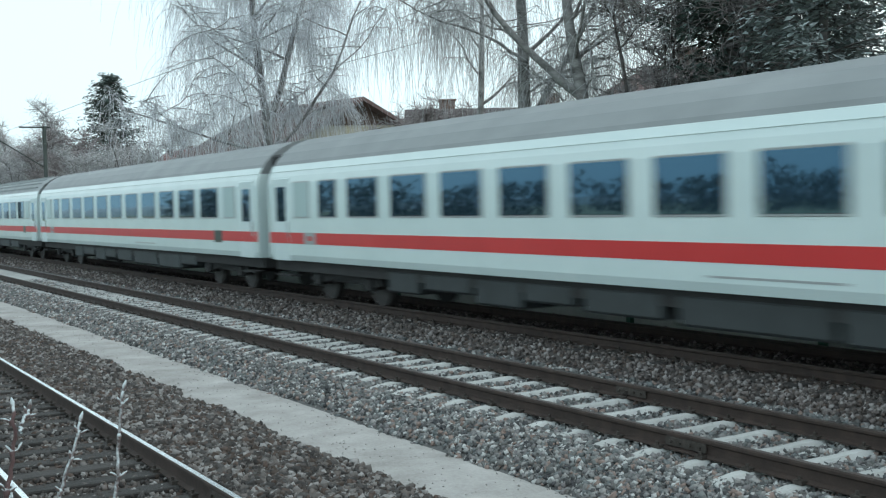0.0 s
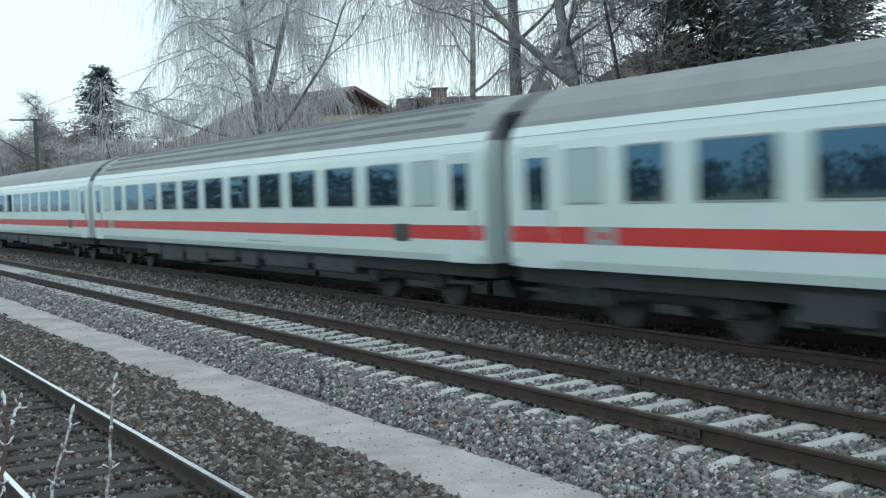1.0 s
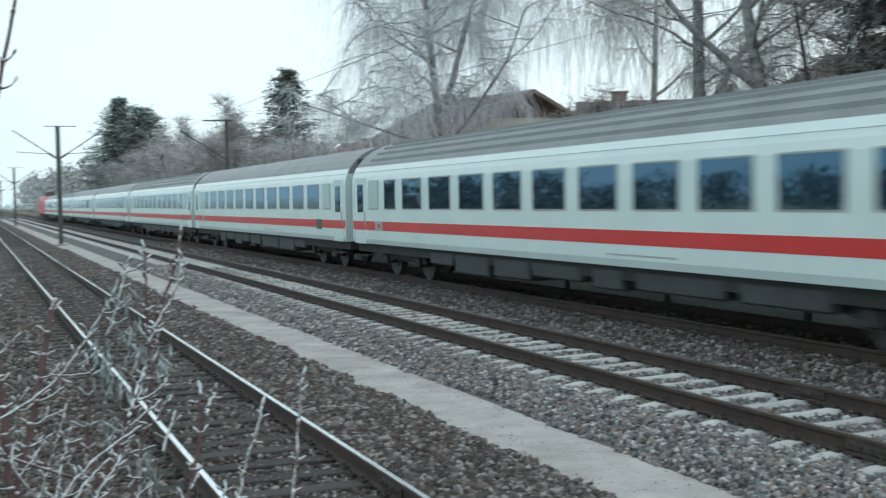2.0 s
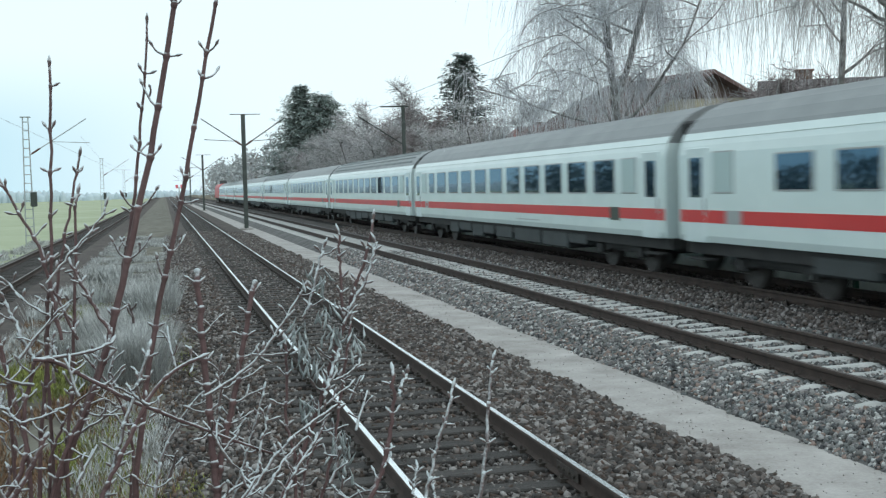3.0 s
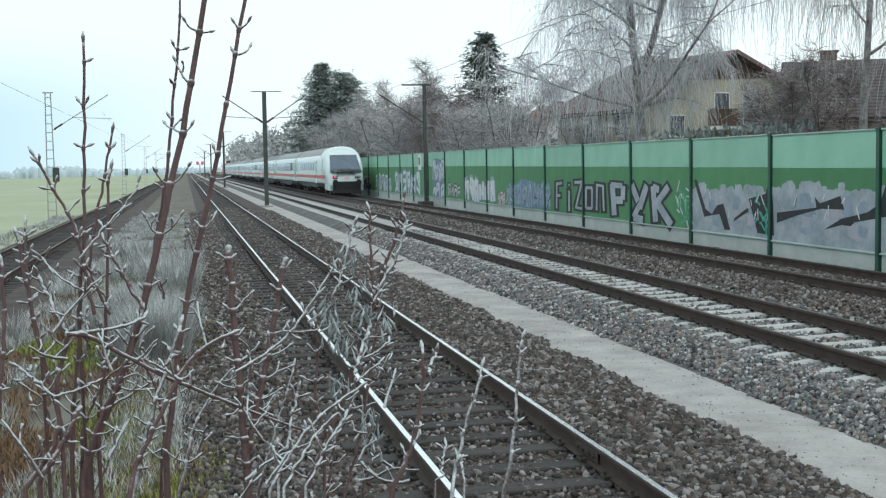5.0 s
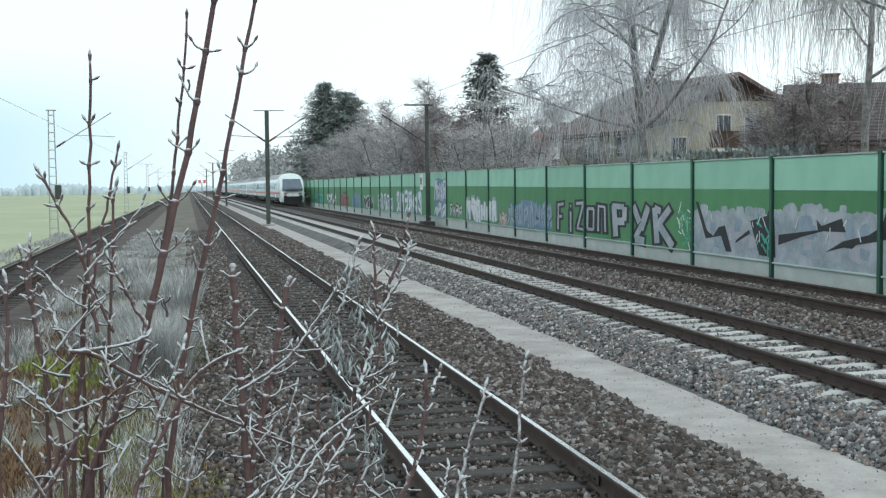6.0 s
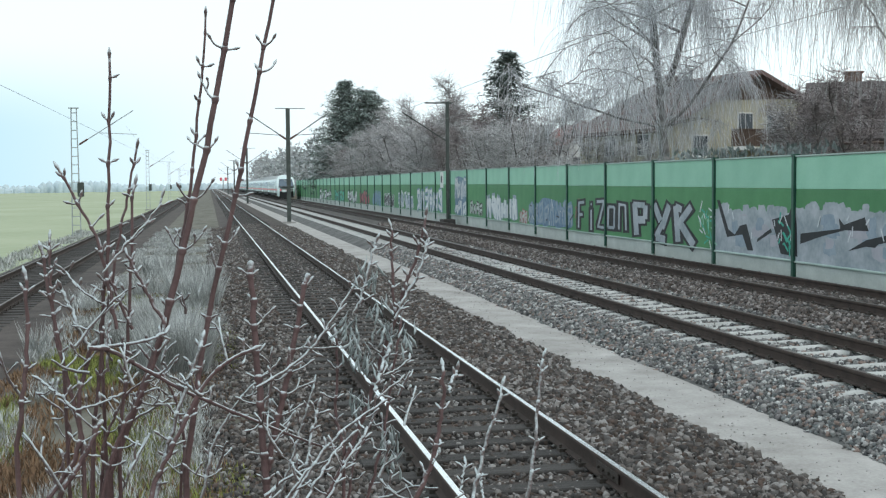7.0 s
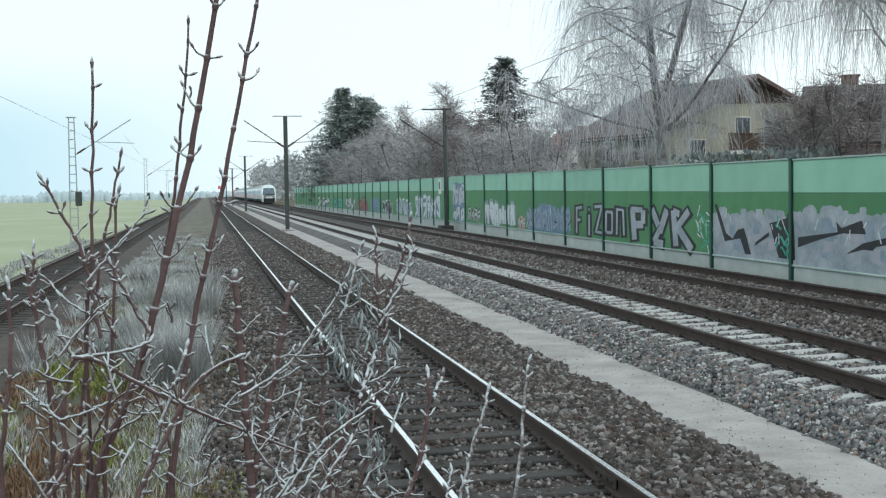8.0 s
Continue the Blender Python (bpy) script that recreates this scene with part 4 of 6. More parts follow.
def house(m, left, right, length, eave_l, eave_r, ridge, wall_mat, tile_mat, label, chimney=(), balcony=None, holes=()):
    """A gabled house: ridge along its own y at x = 0, front gable at y = 0, walls from x = -left to right."""
    root = tagged(empty("house", m), label, "house")
    part("wall", prism([(-left, -0.3), (-left, eave_l), (0, ridge), (right, eave_r), (right, -0.3)], length, "y", 0), wall_mat, root)
    o = 0.7
    sl, sr = (ridge - eave_l) / left, (ridge - eave_r) / right
    for sgn, w, s in ((-1, left, sl), (1, right, sr)):
        roof = part("roof", prism([(0, ridge + 0.02), (0, ridge + 0.26), (sgn * (w + o), ridge + 0.26 - s * (w + o)), (sgn * (w + o), ridge + 0.02 - s * (w + o))], length + 2 * o, "y", -o), tile_mat, root)
        tl = math.hypot(w + o, s * (w + o))
        for i in range(int(tl / 0.33)):
            d = i * 0.33
            x, z = sgn * (w + o) * (1 - d / tl), ridge + 0.26 - s * (w + o) * (1 - d / tl)
            part("tile_course", rod((x, -o, z - 0.02), (x, length + o, z - 0.02), 0.05, sides=5), tile_mat, roof)
        part("gutter", rod((sgn * (w + o + 0.05), -o, ridge - s * (w + o) + 0.06), (sgn * (w + o + 0.05), length + o, ridge - s * (w + o) + 0.06), 0.07, sides=8), M_WOOD, root)
    for (x, y, h) in chimney:
        c = part("chimney", box(x - 0.4, x + 0.4, y - 0.4, y + 0.4, ridge - 1.2, ridge + h, 0.03), M_BRICK, root)
        part("cap", box(x - 0.48, x + 0.48, y - 0.48, y + 0.48, ridge + h, ridge + h + 0.1, 0.02), M_BRICK, c)
    if balcony:
        part("gable_cladding", prism([(-left * 0.5, ridge - 0.5 * (ridge - eave_l)), (0, ridge), (right * 0.8, ridge - 0.8 * (ridge - eave_r))], -0.05, "y", -0.002), M_WOOD, root, "dark boarded gable")
    for (face, a, z, w, h) in holes:
        if face == "front":
            win = part("window", box(a - w / 2 - 0.07, a + w / 2 + 0.07, -0.05, 0.02, z - 0.07, z + h + 0.07, 0.01), M_FRAME, root)
            part("pane", box(a - w / 2, a - 0.03, -0.07, -0.03, z, z + h), M_PANE, win)
            part("pane", box(a + 0.03, a + w / 2, -0.07, -0.03, z, z + h), M_PANE, win)
            part("sill", box(a - w / 2 - 0.1, a + w / 2 + 0.1, -0.16, -0.05, z - 0.12, z - 0.07), M_FRAME, win)
        else:
            win = part("window", box(-left - 0.05, -left + 0.02, a - w / 2 - 0.07, a + w / 2 + 0.07, z - 0.07, z + h + 0.07, 0.01), M_FRAME, root)
            part("pane", box(-left - 0.07, -left - 0.03, a - w / 2, a - 0.03, z, z + h), M_PANE, win)
            part("pane", box(-left - 0.07, -left - 0.03, a + 0.03, a + w / 2, z, z + h), M_PANE, win)
    if balcony:
        x0, x1, z = balcony
        b = part("balcony", box(x0, x1, -1.3, -0.002, z - 0.18, z, 0.02), M_RENDER_WHITE, root, "wooden balcony")
        n = int((x1 - x0) / 0.16)
        for i in range(n):
            x = x0 + 0.16 * i
            part("balcony_board", box(x, x + 0.14, -1.3, -1.27, z + 0.05, z + 0.95), M_WOOD, b)
        part("rail", box(x0, x1, -1.34, -1.22, z + 0.95, z + 1.02, 0.01), M_WOOD, b)
    return root


def build_houses():
    house(pose(30.7, 62.6, 0.6, 0, 0, 14), 6.0, 3.7, 9.0, 4.9, 6.3, 7.9, M_RENDER, M_TILE, "cream two-storey house with brown tiled roof and wooden balcony", ((-0.6, 7.2, 0.45),), (-2.6, 2.9, 3.75),
          (("front", -3.8, 3.3, 1.0, 1.1), ("front", -0.6, 3.9, 1.0, 1.8), ("front", 1.6, 3.9, 1.2, 1.8), ("side", 2.2, 3.4, 1.1, 1.1), ("side", 5.6, 3.4, 1.1, 1.1)))
    house(pose(30.2, 54.2, 0.6, 0, 0, -116), 4.4, 4.4, 10.5, 3.9, 3.9, 6.5, M_RENDER_GREY, M_TILE_DARK, "grey house with dark tiled roof and chimneys", ((-0.7, 1.6, 0.7), (0.6, 7.0, 0.8)), None,
          (("front", -1.6, 3.2, 1.2, 1.2), ("front", 1.4, 3.2, 1.2, 1.2), ("side", 2.5, 3.2, 1.1, 1.1), ("side", 6.5, 3.2, 1.1, 1.1)))
    house(pose(33.5, 30, 0.6), 4.5, 4.5, 9, 5.0, 5.0, 7.2, M_RENDER_GREY, M_TILE, "brown-roofed house half hidden by birches", ((-0.4, 2.0, 0.9), (0.3, 7.2, 0.7)), None,
          (("side", 2.5, 3.2, 1.1, 1.1), ("side", 6.0, 3.2, 1.1, 1.1)))
    house(pose(38.4, 114, 0.8), 4.6, 4.0, 11, 4.2, 4.4, 7.6, M_RENDER_WHITE, M_TILE_RED, "white house with a bright red tiled roof", ((0.5, 5, 0.5),), None,
          (("front", -1.6, 2.9, 1.2, 1.3), ("side", 2.5, 2.6, 1.1, 1.2), ("side", 7.5, 2.6, 1.1, 1.2)))
    # garden hedge peeping over the wall
    rnd = random.Random(4)
    hedge = Limbs()
    for i in range(900):
        y = rnd.uniform(27, 38)
        p = (15.6 + rnd.gauss(0, 0.2), y, 2.2 + rnd.random() * 1.15)
        d = Vector((rnd.gauss(0, 0.5), rnd.gauss(0, 0.5), 1)).normalized()
        hedge.leaf(p, d, d.cross(Vector((rnd.gauss(0, 1), rnd.gauss(0, 1), 0.1))).normalized(), rnd.uniform(0.15, 0.3), 0.04)
    for i in range(40):
        y = 27 + 11 * i / 40
        hedge.tube([(15.6, y, 0), (15.6, y, 1.5), (15.6, y + 0.1, 2.9)], [0.03, 0.025, 0.01], 4)
    tagged(hedge.object("hedge", M_NEEDLE_FROST, None, False), "clipped dark hedge dusted with frost behind the wall", "hedge")


build_trees()
far_woods()
build_houses()

# ---- masts, wires, signs ----
M_MAST = material("mast_steel", (0.045, 0.055, 0.05), (0.10, 0.115, 0.105), 3, 0.7, metal=0.3, bump=0.05)
M_MAST_PALE = material("galvanised_lattice", (0.30, 0.33, 0.33), (0.45, 0.48, 0.48), 3, 0.6, metal=0.4, bump=0.05)
M_WIRE = plain("copper_wire", (0.30, 0.32, 0.32), 0.6)
M_INSUL = plain("brown_insulator", (0.10, 0.05, 0.04), 0.3)
M_FOOTING = material("mast_footing", (0.22, 0.21, 0.20), (0.36, 0.35, 0.33), 3, 0.9, bump=0.2)


def h_mast(m, height, arms):
    root = tagged(empty("catenary_mast", m), "dark steel overhead line mast with bracket arms", "mast", "masts between the tracks")
    half = [(0.14, 0.13), (0.14, 0.11), (0.01, 0.11), (0.01, -0.11), (0.14, -0.11), (0.14, -0.13)]
    part("post", prism(half + [(-a, b) for a, b in half[::-1]], height, "z"), M_MAST, root)
    part("footing", box(-0.45, 0.45, -0.45, 0.45, -0.4, 0.12, 0.03), M_FOOTING, root)
    part("crossarm", box(-0.9, 1.2, -0.04, 0.04, height - 0.04, height + 0.01), M_MAST, root)
    for s in arms:
        a = part("bracket", rod((s * 0.1, 0, height - 2.2), (s * 2.9, 0, height - 0.3), 0.035, sides=6), M_MAST, root)
        part("stay", rod((s * 0.5, 0, height - 1.9), (s * 2.7, 0, height - 1.75), 0.022, sides=6), M_MAST, a)
        part("insulator", rod((s * 0.15, 0, height - 2.17), (s * 0.6, 0, height - 1.86), 0.07, sides=10), M_INSUL, a)
    return root


def lattice_mast(m, height, toward):
    root = tagged(empty("lattice_mast", m), "pale steel lattice mast with a cantilever arm", "mast", "lattice masts by the field")
    w0, w1 = 0.26, 0.16
    for s in (-1, 1):
        for q in (-1, 1):
            part("leg", rod((s * w0, q * 0.12, 0), (s * w1, q * 0.1, height), 0.025, sides=5), M_MAST_PALE, root)
    n = 15
    for i in range(n):
        z = height * (i + 0.5) / n
        w = w0 + (w1 - w0) * z / height
        for q in (-0.11, 0.11):
            part("rung", box(-w, w, q - 0.01, q + 0.01, z - 0.025, z + 0.025), M_MAST_PALE, root)
    part("top_plate", box(-0.3, 0.3, -0.15, 0.15, height, height + 0.06), M_MAST_PALE, root)
    arm = part("cantilever", rod((toward * 0.2, 0, height - 2.3), (toward * 3.6, 0, height - 0.1), 0.03, sides=6), M_MAST_PALE, root)
    part("steady_arm", rod((toward * 1.4, 0, height - 1.5), (toward * 3.8, 0, height - 1.6), 0.02, sides=6), M_MAST_PALE, arm)
    part("insulator", rod((toward * 0.3, 0, height - 2.23), (toward * 0.8, 0, height - 1.9), 0.06, sides=8), M_INSUL, arm)
    part("weight", box(0.12, 0.5, -0.2, 0.2, 2.6, 3.5, 0.05), M_MAST, root, "tension weight stack")
    part("footing", box(-0.4, 0.4, -0.4, 0.4, -0.5, 0.05), M_FOOTING, root)
    return root


def build_masts():
    first = h_mast(pose(5.56, 83.7, -0.3), 8.15, (-1, 1))
    for y in (173.3, 262, 350):
        copy_thing(first, pose(5.5, y, -0.3))
    left = lattice_mast(pose(-8.2, 76.5, -0.8), 8.1, 1)
    for y in (165.5, 254, 343):
        copy_thing(left, pose(-8.2, y, -0.8))
    # lattice mast against the wall
    wall_mast = tagged(empty("wall_mast", pose(13.45, 65.9, 0.1)), "dark twin-channel mast beside the noise wall with a white board", "mast")
    for s in (-1, 1):
        part("channel", box(-0.06, 0.06, s * 0.17 - 0.04, s * 0.17 + 0.04, 0, 7.0), M_MAST, wall_mast)
    for i in range(13):
        part("lacing", rod((0, -0.17, 0.3 + 0.5 * i), (0, 0.17, 0.55 + 0.5 * i), 0.02, sides=5), M_MAST, wall_mast)
    part("crossarm", box(-1.3, 0.3, -0.05, 0.05, 6.9, 6.98), M_MAST, wall_mast)
    part("bracket", rod((-0.1, 0, 4.8), (-2.6, 0, 6.4), 0.03, sides=6), M_MAST, wall_mast)
    part("footing", box(-0.4, 0.35, -0.5, 0.5, -0.2, 0.3, 0.04), M_BED_MAIN, wall_mast)
    board = part("board", box(-0.36, -0.33, -0.42, 0.42, 2.1, 3.0, 0.02), M_FRAME, wall_mast, "white board with a black mark")
    for (a, b) in ((-0.2, 0.0), (0.0, 0.2)):
        part("mark", box(-0.37, -0.362, a + 0.03, b - 0.03, 2.4, 2.8), M_BLACK, board)
    # wires
    for x, zc, name in ((XC, 5.7, "main"), (XB, 5.6, "middle"), (-5.5, 5.2, "left")):
        w = tagged(empty("overhead_wire"), "thin overhead contact wire and carrier wire", "wire", "overhead wires")
        part("contact_wire", rod((x, 20, zc), (x, 900, zc), 0.007, sides=4), M_WIRE, w)
        span = 89.4
        for i in range(5):
            y0 = -5.7 + span * i
            line = Limbs()
            line.tube([(x, y0 + span * j / 12, zc + 0.35 + (2 * j / 12 - 1) ** 2) for j in range(13)], [0.007] * 13, 4)
            if y0 > 0:
                line.object("carrier_wire", M_WIRE, w)
    red = tagged(empty("signal_mast", pose(6.6, 560, 0)), "distant signal mast showing red", "signal")
    part("post", rod((0, 0, -1), (0, 0, 5.2), 0.25, sides=6), M_MAST_PALE, red)
    lamp = plain("signal_red", (0.75, 0.16, 0.18), 0.5)
    for x in (-1.0, 1.2):
        part("lamp_board", box(x - 0.6, x + 0.6, -0.3, 0, 4.6, 6.2, 0.2), lamp, red, "red lit board")


build_masts()


# ---- sprayed pictures on the wall ----
def spray(name, outline, mat, layer, parent):
    """A thin painted patch on the wall face: outline in metres along the wall and up."""
    x = XW - 0.031 - 0.003 * layer
    return part(name, prism([(y, z) for y, z in outline], 0.002, "x", x), mat, parent)


def stroke(y0, z0, y1, z1, w, wide=1.0):
    """A straight bar from one place to the other; wide broadens upright bars along the wall."""
    d = Vector((y1 - y0, z1 - z0)).normalized()
    n = Vector((-d.y * wide, d.x)) * w / 2
    return [(y0 + n.x, z0 + n.y), (y0 - n.x, z0 - n.y), (y1 - n.x, z1 - n.y), (y1 + n.x, z1 + n.y)]


def ragged(y0, y1, z0, z1, rnd, n=18, amp=0.12):
    top = [(y0 + (y1 - y0) * i / n, z1 + rnd.uniform(-amp, amp)) for i in range(n + 1)]
    return [(y0, z0), *top, (y1, z0)]


def blob(y0, y1, z0, z1, rnd, n=26, amp=0.1):
    """A rounded uneven patch."""
    cy, cz, ry, rz = (y0 + y1) / 2, (z0 + z1) / 2, (y1 - y0) / 2, (z1 - z0) / 2
    out = []
    for i in range(n):
        t = 2 * math.pi * i / n
        k = 1 + rnd.uniform(-amp, amp)
        c, s = math.cos(t), math.sin(t)
        out.append((cy + ry * k * math.copysign(abs(c) ** 0.55, c), cz + rz * k * math.copysign(abs(s) ** 0.55, s)))
    return out


def letters(root, y0, y1, z0, z1, count, fill, edge, seed, width=0.2):
    """Slanted block shapes like sprayed letters: a dark edge, a lighter fill on top, thin inner lines."""
    rnd = random.Random(seed)
    step = (y1 - y0) / count
    lift = 0
    for i in range(count):
        a, b = y0 + step * i, y0 + step * (i + 1)
        lean = rnd.uniform(-0.2, 0.2) * step
        za, zb = z0 + rnd.uniform(0, 0.15), z1 - rnd.uniform(0, 0.2)
        zm = rnd.uniform(za + 0.3, zb - 0.3)
        u, v = a + 0.22 * step, b - 0.18 * step
        bars = [(u + lean, zb, u, za), (v, zb - rnd.uniform(0, 0.4), v - lean, za)] if rnd.random() < 0.7 else [(u + lean, zb, u, za), (u, zb, v, zb - 0.1)]
        bars += [(u, zm, v, rnd.choice((zm, zb, za)))]
        bars += [(u + rnd.uniform(-0.1, 0.2) * step, rnd.uniform(za, zb), v + rnd.uniform(-0.2, 0.3) * step, rnd.uniform(za, zb))]
        if rnd.random() < 0.5:
            bars += [(u, zb - 0.08, v, zb - rnd.uniform(0, 0.3))]
        for q in bars:
            lift += 0.04
            spray("edge_stroke", stroke(*q, width * rnd.uniform(1.5, 1.9) + 0.06), edge, 2 + lift, root)
        for q in bars:
            lift += 0.04
            spray("fill_stroke", stroke(*q, width * rnd.uniform(0.75, 1.15)), fill, 2.4 + lift, root)


GLYPH = {
    "F": ((0, 0, 0.05, 1), (0, 0.95, 0.85, 1), (0.05, 0.5, 0.6, 0.52)),
    "I": ((0.5, 0, 0.5, 0.72), (0.42, 0.92, 0.58, 0.92)),
    "Z": ((0, 0.97, 1, 1), (0.95, 0.95, 0.1, 0.05), (0, 0.03, 1, 0)),
    "O": ((0.05, 0.1, 0.1, 0.9), (0.1, 0.9, 0.9, 0.9), (0.9, 0.9, 0.85, 0.1), (0.85, 0.1, 0.05, 0.1)),
    "N": ((0.05, 0, 0.1, 0.95), (0.1, 0.9, 0.85, 0.88), (0.85, 0.9, 0.95, 0)),
    "P": ((0.15, -0.05, 0.1, 1), (0, 0.97, 0.8, 0.95), (0.85, 0.95, 0.8, 0.5), (0.8, 0.48, 0.1, 0.45)),
    "Y": ((0, 1, 0.4, 0.5), (0.95, 1, 0.5, 0.3), (0.5, 0.4, 0.1, 0.0), (0.1, 0, 0.7, -0.05)),
    "K": ((0.1, 0, 0.05, 1), (0.95, 1, 0.1, 0.45), (0.3, 0.5, 1, -0.05), (0.05, 0.98, 0.4, 0.9)),
    "E": ((0.1, 0, 0.05, 1), (0.05, 0.97, 0.9, 1), (0.1, 0.5, 0.7, 0.52), (0.1, 0.03, 0.95, 0)),
    "R": ((0.05, 0, 0.05, 1), (0.05, 0.97, 0.8, 0.95), (0.8, 0.95, 0.75, 0.52), (0.75, 0.5, 0.1, 0.48), (0.35, 0.48, 0.95, 0)),
    "D": ((0.05, 0, 0.05, 1), (0.05, 0.97, 0.75, 0.85), (0.8, 0.85, 0.8, 0.15), (0.8, 0.15, 0.05, 0.03)),
}


def lettered(root, text, far, near, z0, z1, fill, edge, width, rim=0.13):
    """Sprayed block letters read from the track: the far end of the wall is the start of the word."""
    rnd = random.Random(len(text) + 5)
    step = (far - near) / len(text)
    lift = 0
    for i, c in enumerate(text):
        a, w = far - step * (i + 0.14), step * 0.72
        up, low, tilt = z1 + rnd.uniform(-0.08, 0.08), z0 + rnd.uniform(-0.06, 0.1), rnd.uniform(-0.1, 0.1)
        bars = []
        for u0, v0, u1, v1 in GLYPH[c]:
            bars.append((a - w * (u0 + tilt * v0), low + (up - low) * v0, a - w * (u1 + tilt * v1), low + (up - low) * v1))
        thick = [width * rnd.uniform(0.8, 1.15) for _ in bars]
        for q, t in zip(bars, thick):
            lift += 0.04
            d = Vector((q[2] - q[0], q[3] - q[1])).normalized() * rim * 0.5
            spray("edge_stroke", stroke(q[0] - d.x * 2, q[1] - d.y, q[2] + d.x * 2, q[3] + d.y, t + rim, 2.4), edge, 2 + lift, root)
        for q, t in zip(bars, thick):
            lift += 0.04
            spray("fill_stroke", stroke(*q, t, 2.0), fill, 2 + lift, root)


def picture(label):
    return tagged(empty("graffiti"), label, "graffiti", "sprayed pictures on the noise wall")


def build_graffiti():
    rnd = random.Random(77)
    big = picture("large silver sprayed field with black pointed shapes")
    for k in (4, 5, 6):
        a = POST_0 + POST_STEP * k
        top = 1.98 - 0.1 * (k - 4)
        spray("silver_ground", ragged(a + 0.09, a + POST_STEP - 0.09, 0.43, top - 0.12, rnd, 40, 0.035), M_SILVER, 1, big)
        for _ in range(16):
            y = rnd.uniform(a + 0.4, a + POST_STEP - 0.4)
            h = rnd.uniform(0.04, 0.16)
            spray("drip_up", blob(y - rnd.uniform(0.1, 0.26), y + 0.2, top - 0.32, top - 0.1 + h, rnd, 14, 0.12), M_SILVER, 1.1 + 0.04 * _, big)
        for _ in range(14):
            y, z = rnd.uniform(a + 0.5, a + POST_STEP - 0.5), rnd.uniform(0.75, top - 0.35)
            spray("cloudy_patch", blob(y - rnd.uniform(0.1, 0.4), y + rnd.uniform(0.1, 0.4), z - 0.12, z + rnd.uniform(0.1, 0.25), rnd, 16, 0.2), rnd.choice((M_SILVER, M_BLUE_GREY, M_PALE_PINK)), 1.9 + 0.03 * _, big)
    spray("black_sweep", [(21.2, 2.08), (21.55, 2.0), (21.8, 1.5), (22.28, 1.29), (23.26, 1.12), (24.0, 0.84), (23.26, 0.98), (22.9, 0.97), (22.76, 1.06), (21.2, 1.28)], M_BLACK, 3, big)
    spray("black_sweep", [(26.15, 1.15), (24.33, 1.33), (24.39, 1.57), (24.17, 1.43), (23.32, 1.62), (23.16, 1.32), (24.11, 1.31), (25.13, 1.13), (26.16, 0.9)], M_BLACK, 3, big)
    spray("black_block", [(27.63, 1.45), (26.75, 1.6), (26.49, 1.95), (26.36, 1.42), (26.3, 0.58), (27.14, 0.6)], M_BLACK, 3, big)
    spray("black_bar", [(27.69, 1.22), (28.41, 0.93), (28.48, 0.83), (27.62, 1.13)], M_BLACK, 3.1, big)
    spray("black_hook", [(30.94, 1.91), (30.75, 1.91), (30.18, 1.11), (29.78, 0.98), (29.47, 1.23), (29.08, 1.29), (28.67, 0.6), (29.0, 0.59), (29.31, 1.0), (30.26, 0.89)], M_BLACK, 3, big)
    for i in range(16):
        a, z = rnd.uniform(26.45, 27.3), rnd.uniform(0.75, 1.45)
        spray("teal_loop", stroke(a, z, a + rnd.uniform(-0.28, 0.28), z + rnd.uniform(-0.3, 0.3), 0.06), M_TEAL, 3.2 + 0.06 * i, big)
    for i in range(16):
        a, z = rnd.uniform(22.2, 30.5), rnd.uniform(0.75, 1.6)
        spray("white_fleck", stroke(a, z, a + rnd.uniform(-0.2, 0.2), z + rnd.uniform(0.1, 0.3), 0.04), M_WHITE, 4.4 + 0.05 * i, big)
    p = picture("silver block letters PYK with thick black outline")
    lettered(p, "PYK", 37.75, 32.3, 0.62, 1.76, M_SILVER, M_BLACK, 0.22, 0.15)
    for i in range(26):
        a, z = rnd.uniform(31.05, 32.2), rnd.uniform(0.6, 1.6)
        spray("scribble", stroke(a, z, a + rnd.uniform(-0.35, 0.35), z + rnd.uniform(-0.35, 0.35), 0.05), (M_TEAL, M_WHITE, M_WALL_LIGHT)[i % 3], 1.2 + 0.05 * i, p)
    p = picture("pale block letters FIZON with black outline")
    lettered(p, "FIZON", 43.75, 38.1, 0.68, 1.68, M_SILVER, M_BLACK, 0.1, 0.17)
    for i in range(9):
        a, z = rnd.uniform(43.4, 44.0), rnd.uniform(0.75, 1.5)
        spray("red_streak", stroke(a, z, a + rnd.uniform(-0.15, 0.15), z + rnd.uniform(0.1, 0.4), 0.07), M_PINK, 1.2 + 0.05 * i, p)
    b = picture("blue and grey tangled letters")
    for y0, y1, z1 in ((44.4, 47.0, 1.5), (46.6, 49.2, 1.72), (48.6, 50.8, 1.45)):
        spray("blue_ground", blob(y0, y1, 0.6, z1, rnd, 30, 0.16), M_BLUE, 1 + 0.2 * (y0 - 44), b)
    letters(b, 44.3, 50.8, 0.62, 1.7, 8, M_BLUE_GREY, M_BLUE, 5, 0.16)
    for i in range(22):
        a, z = rnd.uniform(44.4, 50.6), rnd.uniform(0.65, 1.6)
        spray("thin_line", stroke(a, z, a + rnd.uniform(-0.5, 0.5), z + rnd.uniform(-0.3, 0.4), 0.05), (M_BLACK, M_WHITE, M_BLUE)[i % 3], 6.5 + 0.05 * i, b)
    letters(picture("small brown and yellow scribbled letters"), 51.1, 52.4, 0.55, 1.3, 3, M_PLINTH, M_PINK, 7, 0.1)
    p = picture("tall pale silver letters with thin dark edges")
